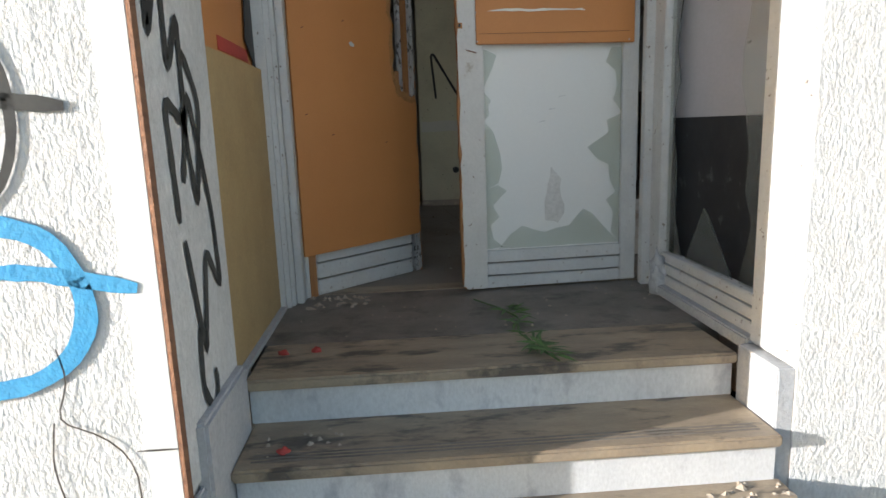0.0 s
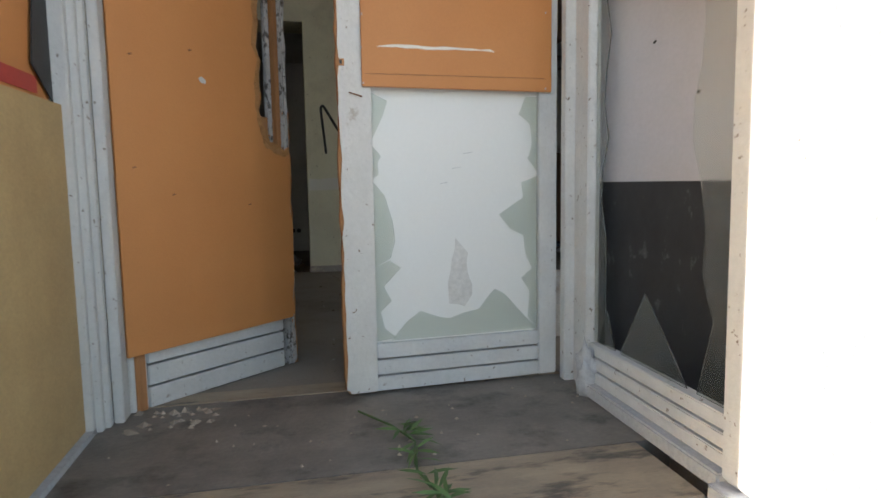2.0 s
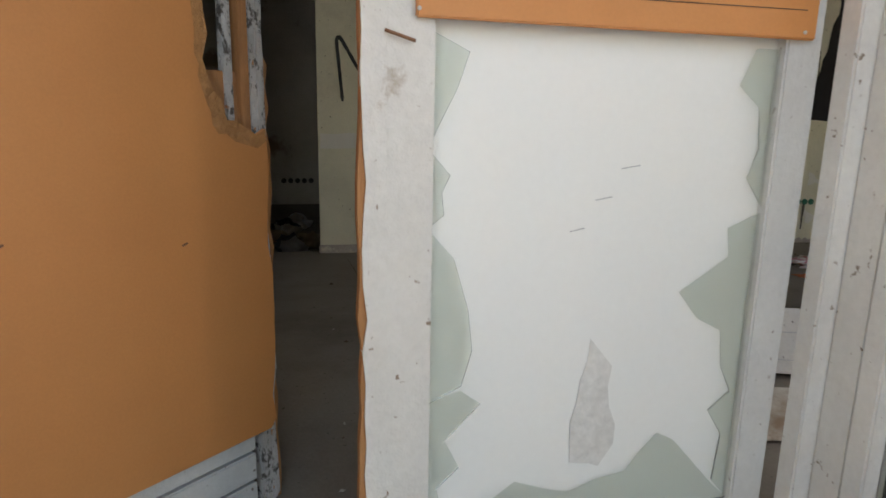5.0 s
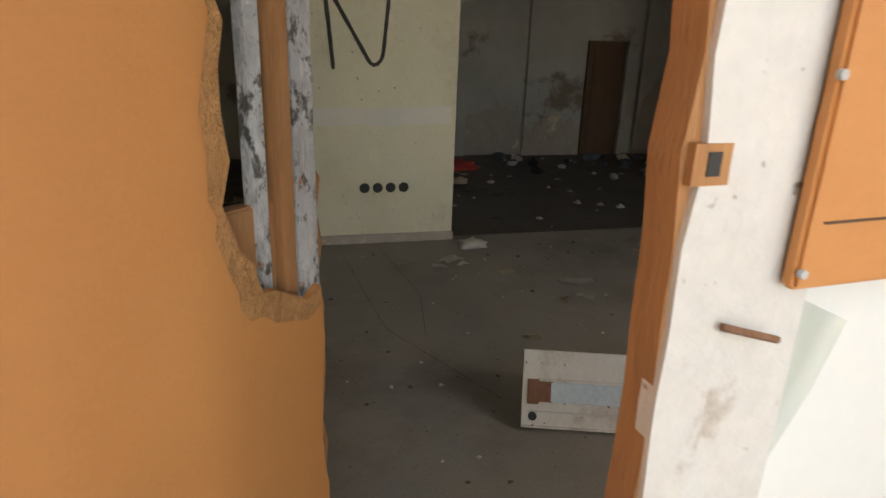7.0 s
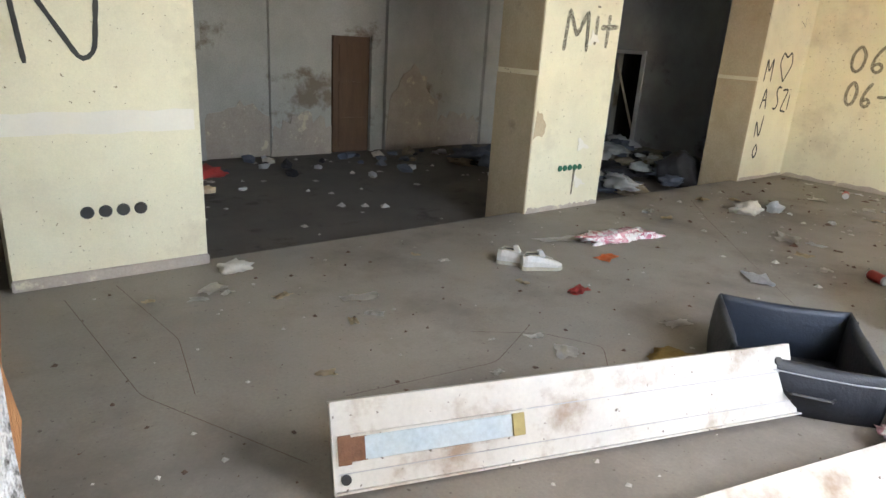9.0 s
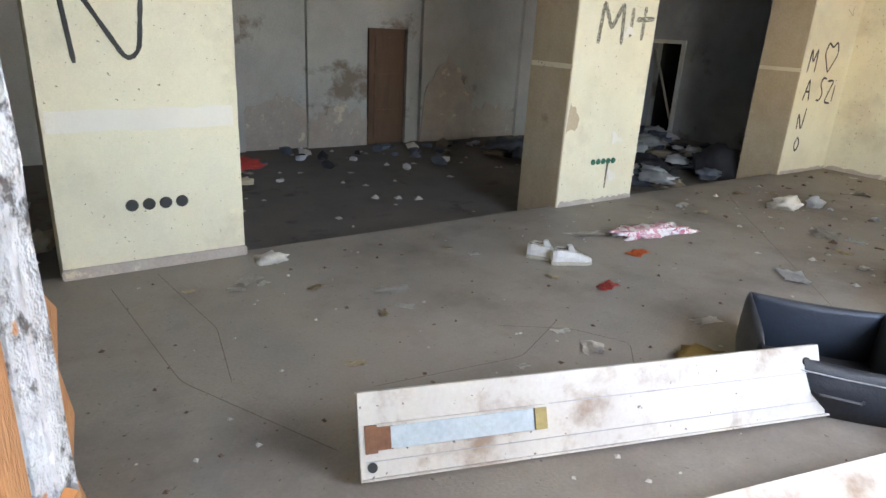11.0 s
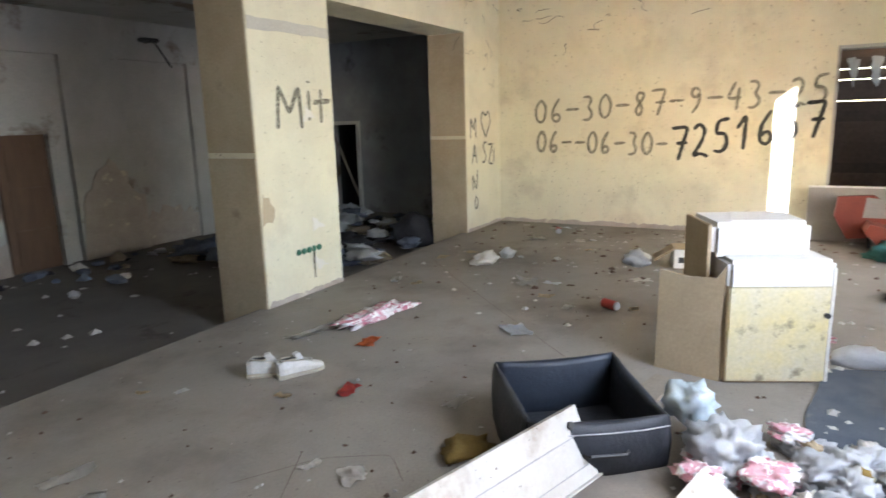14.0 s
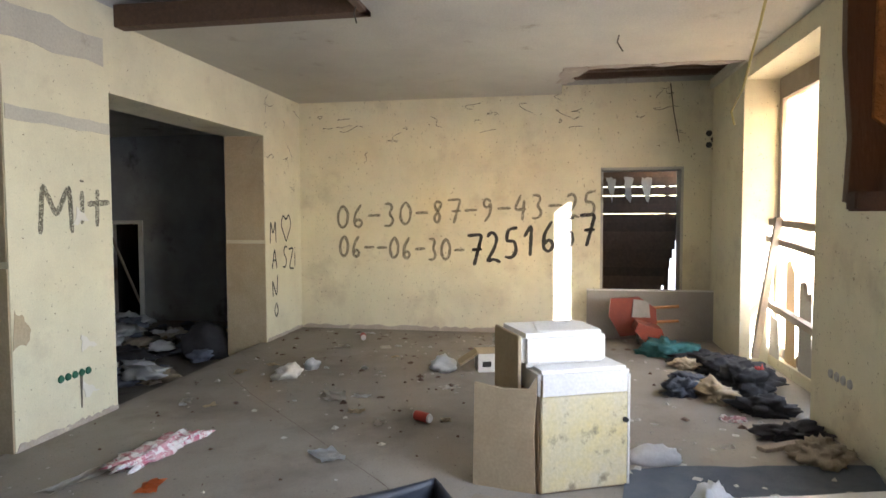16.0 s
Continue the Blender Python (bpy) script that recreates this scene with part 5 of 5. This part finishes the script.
bml.faces.new((ring[0], ring[1], ring[5])), bml.faces.new((ring[1], ring[2], ring[4], ring[5])), bml.faces.new((ring[2], ring[3], ring[4]))
leaf_mesh = mesh_of("leaf", bml, LEAF)
for k in range(70):
    u = rw.choice((0.35, 0.5, 0.75, 0.85, 0.95)) + rw.uniform(-0.1, 0.05)
    f = max(0, min(4.99, u * 5))
    p = Vector(stem[int(f)]).lerp(Vector(stem[int(f) + 1]), f - int(f))
    ob = new("leaf", leaf_mesh)
    ob.parent = tw
    ob.matrix_basis = pose(p.x, p.y, p.z + rw.uniform(0, 0.02), rw.uniform(-40, 40), rw.uniform(-15, 10), rw.uniform(0, 360)) @ Matrix.Diagonal((0.75, 0.6, 0.75, 1))
for x, y, z in ((-0.02, 2.45, 0.0), (-0.14, 2.44, 0.0), (-0.08, 2.0, -0.17)):
    crumple("red_crumb", (0.04, 0.025, 0.02), REDM, (x, y, z), "small red and white plastic crumb on the step", "scrap", int(90 + 100 * y))

# ---- hanging wires and rope ----
for k, pts in enumerate((((6.14, 3.22, 2.89), (6.16, 3.24, 2.8), (6.14, 3.2, 2.72)), ((5.0, 5.0, 2.89), (5.02, 5.05, 2.78), (4.98, 5.02, 2.7)), ((8.4, 2.45, 2.9), (8.48, 2.4, 2.6), (8.5, 2.33, 2.25)))):
    tagged(part("hanging_wire", tube(pts, 0.006, 5), WIRE), "short frayed dark wire hanging from the ceiling", "wire")
tagged(part("rope", tube([(4.0, 2.7, 2.89), (4.9, 2.55, 2.55), (5.8, 2.4, 2.32)] + [(6.0, 2.42, 2.2), (5.98, 2.4, 2.1)], 0.009, 5), ROPE), "frayed yellow rope hanging from the ceiling", "rope")
for y, z in ((2.0, 2.35), (2.0, 2.22), (1.95, 2.28)):
    bm = bmesh.new()
    bmesh.ops.create_cone(bm, cap_ends=True, segments=12, radius1=0.035, radius2=0.03, depth=0.014)
    bmesh.ops.rotate(bm, verts=bm.verts, matrix=Matrix.Rotation(radians(90), 3, "Y"))
    bmesh.ops.translate(bm, verts=bm.verts, vec=(8.555, y, z))
    tagged(part("cable_hole", bm, BLACKHOLE), "round black cable hole in the end wall", "cable hole")
rng = random.Random(17)
bm = bmesh.new()
for k in range(26):
    y = rng.uniform(2.2, 6.8)
    z = rng.uniform(2.2, 2.8) if k % 2 else rng.uniform(2.5, 2.85)
    pts = [(8.555, y, z)]
    for _ in range(4):
        pts.append((8.555, pts[-1][1] + rng.uniform(-0.12, 0.12), pts[-1][2] + rng.uniform(-0.06, 0.05)))
    add_ribbon(bm, pts, 0.006, (-1, 0, 0), k)
for k in range(14):
    x, z = rng.uniform(7.4, 8.4), rng.uniform(1.8, 2.8)
    pts = [(x, 6.916, z)]
    for _ in range(4):
        pts.append((pts[-1][0] + rng.uniform(-0.1, 0.1), 6.916, pts[-1][2] + rng.uniform(-0.08, 0.06)))
    add_ribbon(bm, pts, 0.006, (0, -1, 0), k)
tagged(part("cobweb_strands", bm, WIRE), "dark cobweb strands on the yellow plaster", "cobweb", "", "stuff")

# ---- details of the entrance ----
for z, w in ((1.5, 0.06), (0.62, 0.1), (0.3, 0.12)):
    structure("plaster_loss", slab(rag((4.6 + w, z - 0.12), (4.75 + w, z - 0.1), 4, 0.02, rr) + rag((4.75 + w, z - 0.1), (4.72, z), 4, 0.02, rr) + rag((4.7, z), (4.6 + w, z - 0.1), 4, 0.02, rr), "y", 6.914, 0.004), BAND, "small pale plaster patch on the pier")
structure("damp_stain", slab(rag((4.142, 0.62), (4.26, 0.66), 5, 0.02, rr) + rag((4.27, 0.67), (4.25, 0.82), 5, 0.02, rr) + rag((4.23, 0.82), (4.142, 0.86), 5, 0.02, rr), "y", 6.9155, 0.002), TANPLASTER, "brown damp stain on the pier corner")
for x0, x1 in ((4.14, 5.05), (7.55, 8.56)):
    structure("worn_foot", slab([(x0, 0.0), (x1, 0.0)] + rag((x1, 0.035), (x0, 0.04), 30, 0.012, rr), "y", 6.914, 0.004), PATCH, "chipped foot of the pier showing mortar")
structure("worn_foot", slab([(6.92, 0.0), (3.17, 0.0)] + rag((3.17, 0.05), (6.92, 0.05), 60, 0.015, rr), "x", 8.553, 0.004), PATCH, "chipped foot of the end wall showing mortar")
stain = part("glass_smudge", slab(rag((0.43, 0.33), (0.52, 0.31), 4, 0.012, rr) + rag((0.53, 0.36), (0.5, 0.58), 5, 0.012, rr) + rag((0.46, 0.6), (0.41, 0.38), 5, 0.012, rr), "y", 0.0285, 0.001), SMUDGE, dr, "grey rubbed smudge on the white panel")
for k in (2, 3, 4):
    part("scratch", tube([(0.3 + 0.05 * k, 0.029, 0.7 + 0.06 * ((k * 7) % 6)), (0.32 + 0.055 * k, 0.029, 0.706 + 0.06 * ((k * 7) % 6))], 0.0012, 4), PLINTH, dr)
part("pencil_line", tube([(0.1, -0.0165, 1.235), (0.84, -0.0165, 1.24)], 0.0012, 4), DARKWOOD, dr)
part("chalk_mark", slab(rag((0.14, 1.335), (0.62, 1.335), 12, 0.004, rr) + [(0.62, 1.335)] + rag((0.6, 1.346), (0.14, 1.344), 12, 0.004, rr), "y", -0.0175, 0.001), BAND, dr, "pale smeared mark on the board")
for x, z in ((0.09, 1.2), (0.09, 1.45), (0.84, 1.2), (0.085, 1.33), (0.84, 1.5)):
    part("nail_head", tube([(x, -0.019, z), (x, -0.015, z)], 0.0035, 8), PLINTH, dr)
for x, z in ((0.05, 0.9), (0.06, 1.3), (0.3, 1.35), (0.2, 0.8), (0.55, 0.75), (0.07, 1.7)):
    part("nail", tube([(x, -0.022, z), (x + 0.012, -0.0225, z + 0.004)], 0.0025, 5), RUST, dl)
# crumpled lump used as the crumbling cement in the window's far corner
crumple("fallen_cloth", (0.1, 0.08, 0.2), PLINTH, (1.55, 3.02, 0.0), "grey lump standing in for crumbled cement at the window corner", "rag", 97)
for k, (y, z) in enumerate(((2.6, 1.45), (2.75, 1.3), (2.9, 1.5), (2.5, 1.1))):
    part("dark_fleck", tube([(1.655 - 0.0, y, z), (1.653, y + 0.01, z - 0.006)], 0.004, 5), BLACKHOLE, right)

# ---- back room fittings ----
# unseen wall added behind the door, darkness put into its colour
structure("wall_beyond", boxes((4.2, 5.6, 11.2, 11.3, -0.4, 2.7)), VOID, "added near-black wall closing off the back door")
tagged(part("wall_rail", boxes((2.85, 3.5, 10.93, 11.02, 1.93, 1.98), bevel=0.004), DARKWOOD), "dark wooden rail across the wall niche", "rail")
lampb = empty("wall_lamp", pose(6.45, 10.95, 2.42), "broken dark wall lamp on the back wall", "lamp")
part("arm", tube([(0, 0, 0), (0.05, -0.12, 0.02), (0.25, -0.16, -0.3)], 0.012, 6), BLACKHOLE, lampb)
part("shade", boxes((-0.12, 0.12, -0.16, -0.02, 0.0, 0.05), bevel=0.015), BLACKHOLE, lampb)
tagged(part("wall_cable", tube([(1.52, 7.3, 1.6), (1.6, 10.9, 1.5), (1.62, 10.94, 0.9), (1.7, 10.94, 0.5)], 0.006, 5), WIRE), "thin dark cable hanging on the back wall", "cable")
tagged(part("paint_drip", slab([(4.68, 0.12), (4.69, 0.12), (4.7, 0.34), (4.675, 0.34)], "y", 6.914, 0.003), PAINTGREY), "dark drip line under the green sockets", "stain")
rq = random.Random(77)
for k in range(26):
    mat, lab = ((PAPER, "crumpled pale paper scrap"), (PLASTIC, "clear plastic scrap"), (CARDBOARD, "torn brown cardboard scrap"), (PAPER, "dirty white paper scrap"))[k % 4]
    f = rq.uniform(0.07, 0.17)
    scrap("floor_scrap", (f, f * 0.65, 0.03), mat, (rq.uniform(4.9, 8.3), rq.uniform(3.9, 6.7), 0), lab + " on the concrete floor", "scrap", 300 + k, rq.uniform(0, 360), "floor scraps")
for k in range(12):
    f = rq.uniform(0.05, 0.1)
    scrap("floor_scrap", (f, f * 0.6, 0.02), (PAPER, CARDBOARD)[k % 2], (rq.uniform(0.9, 3.0), rq.uniform(4.9, 6.7), 0), "small pale scrap on the concrete floor", "scrap", 340 + k, rq.uniform(0, 360), "floor scraps")
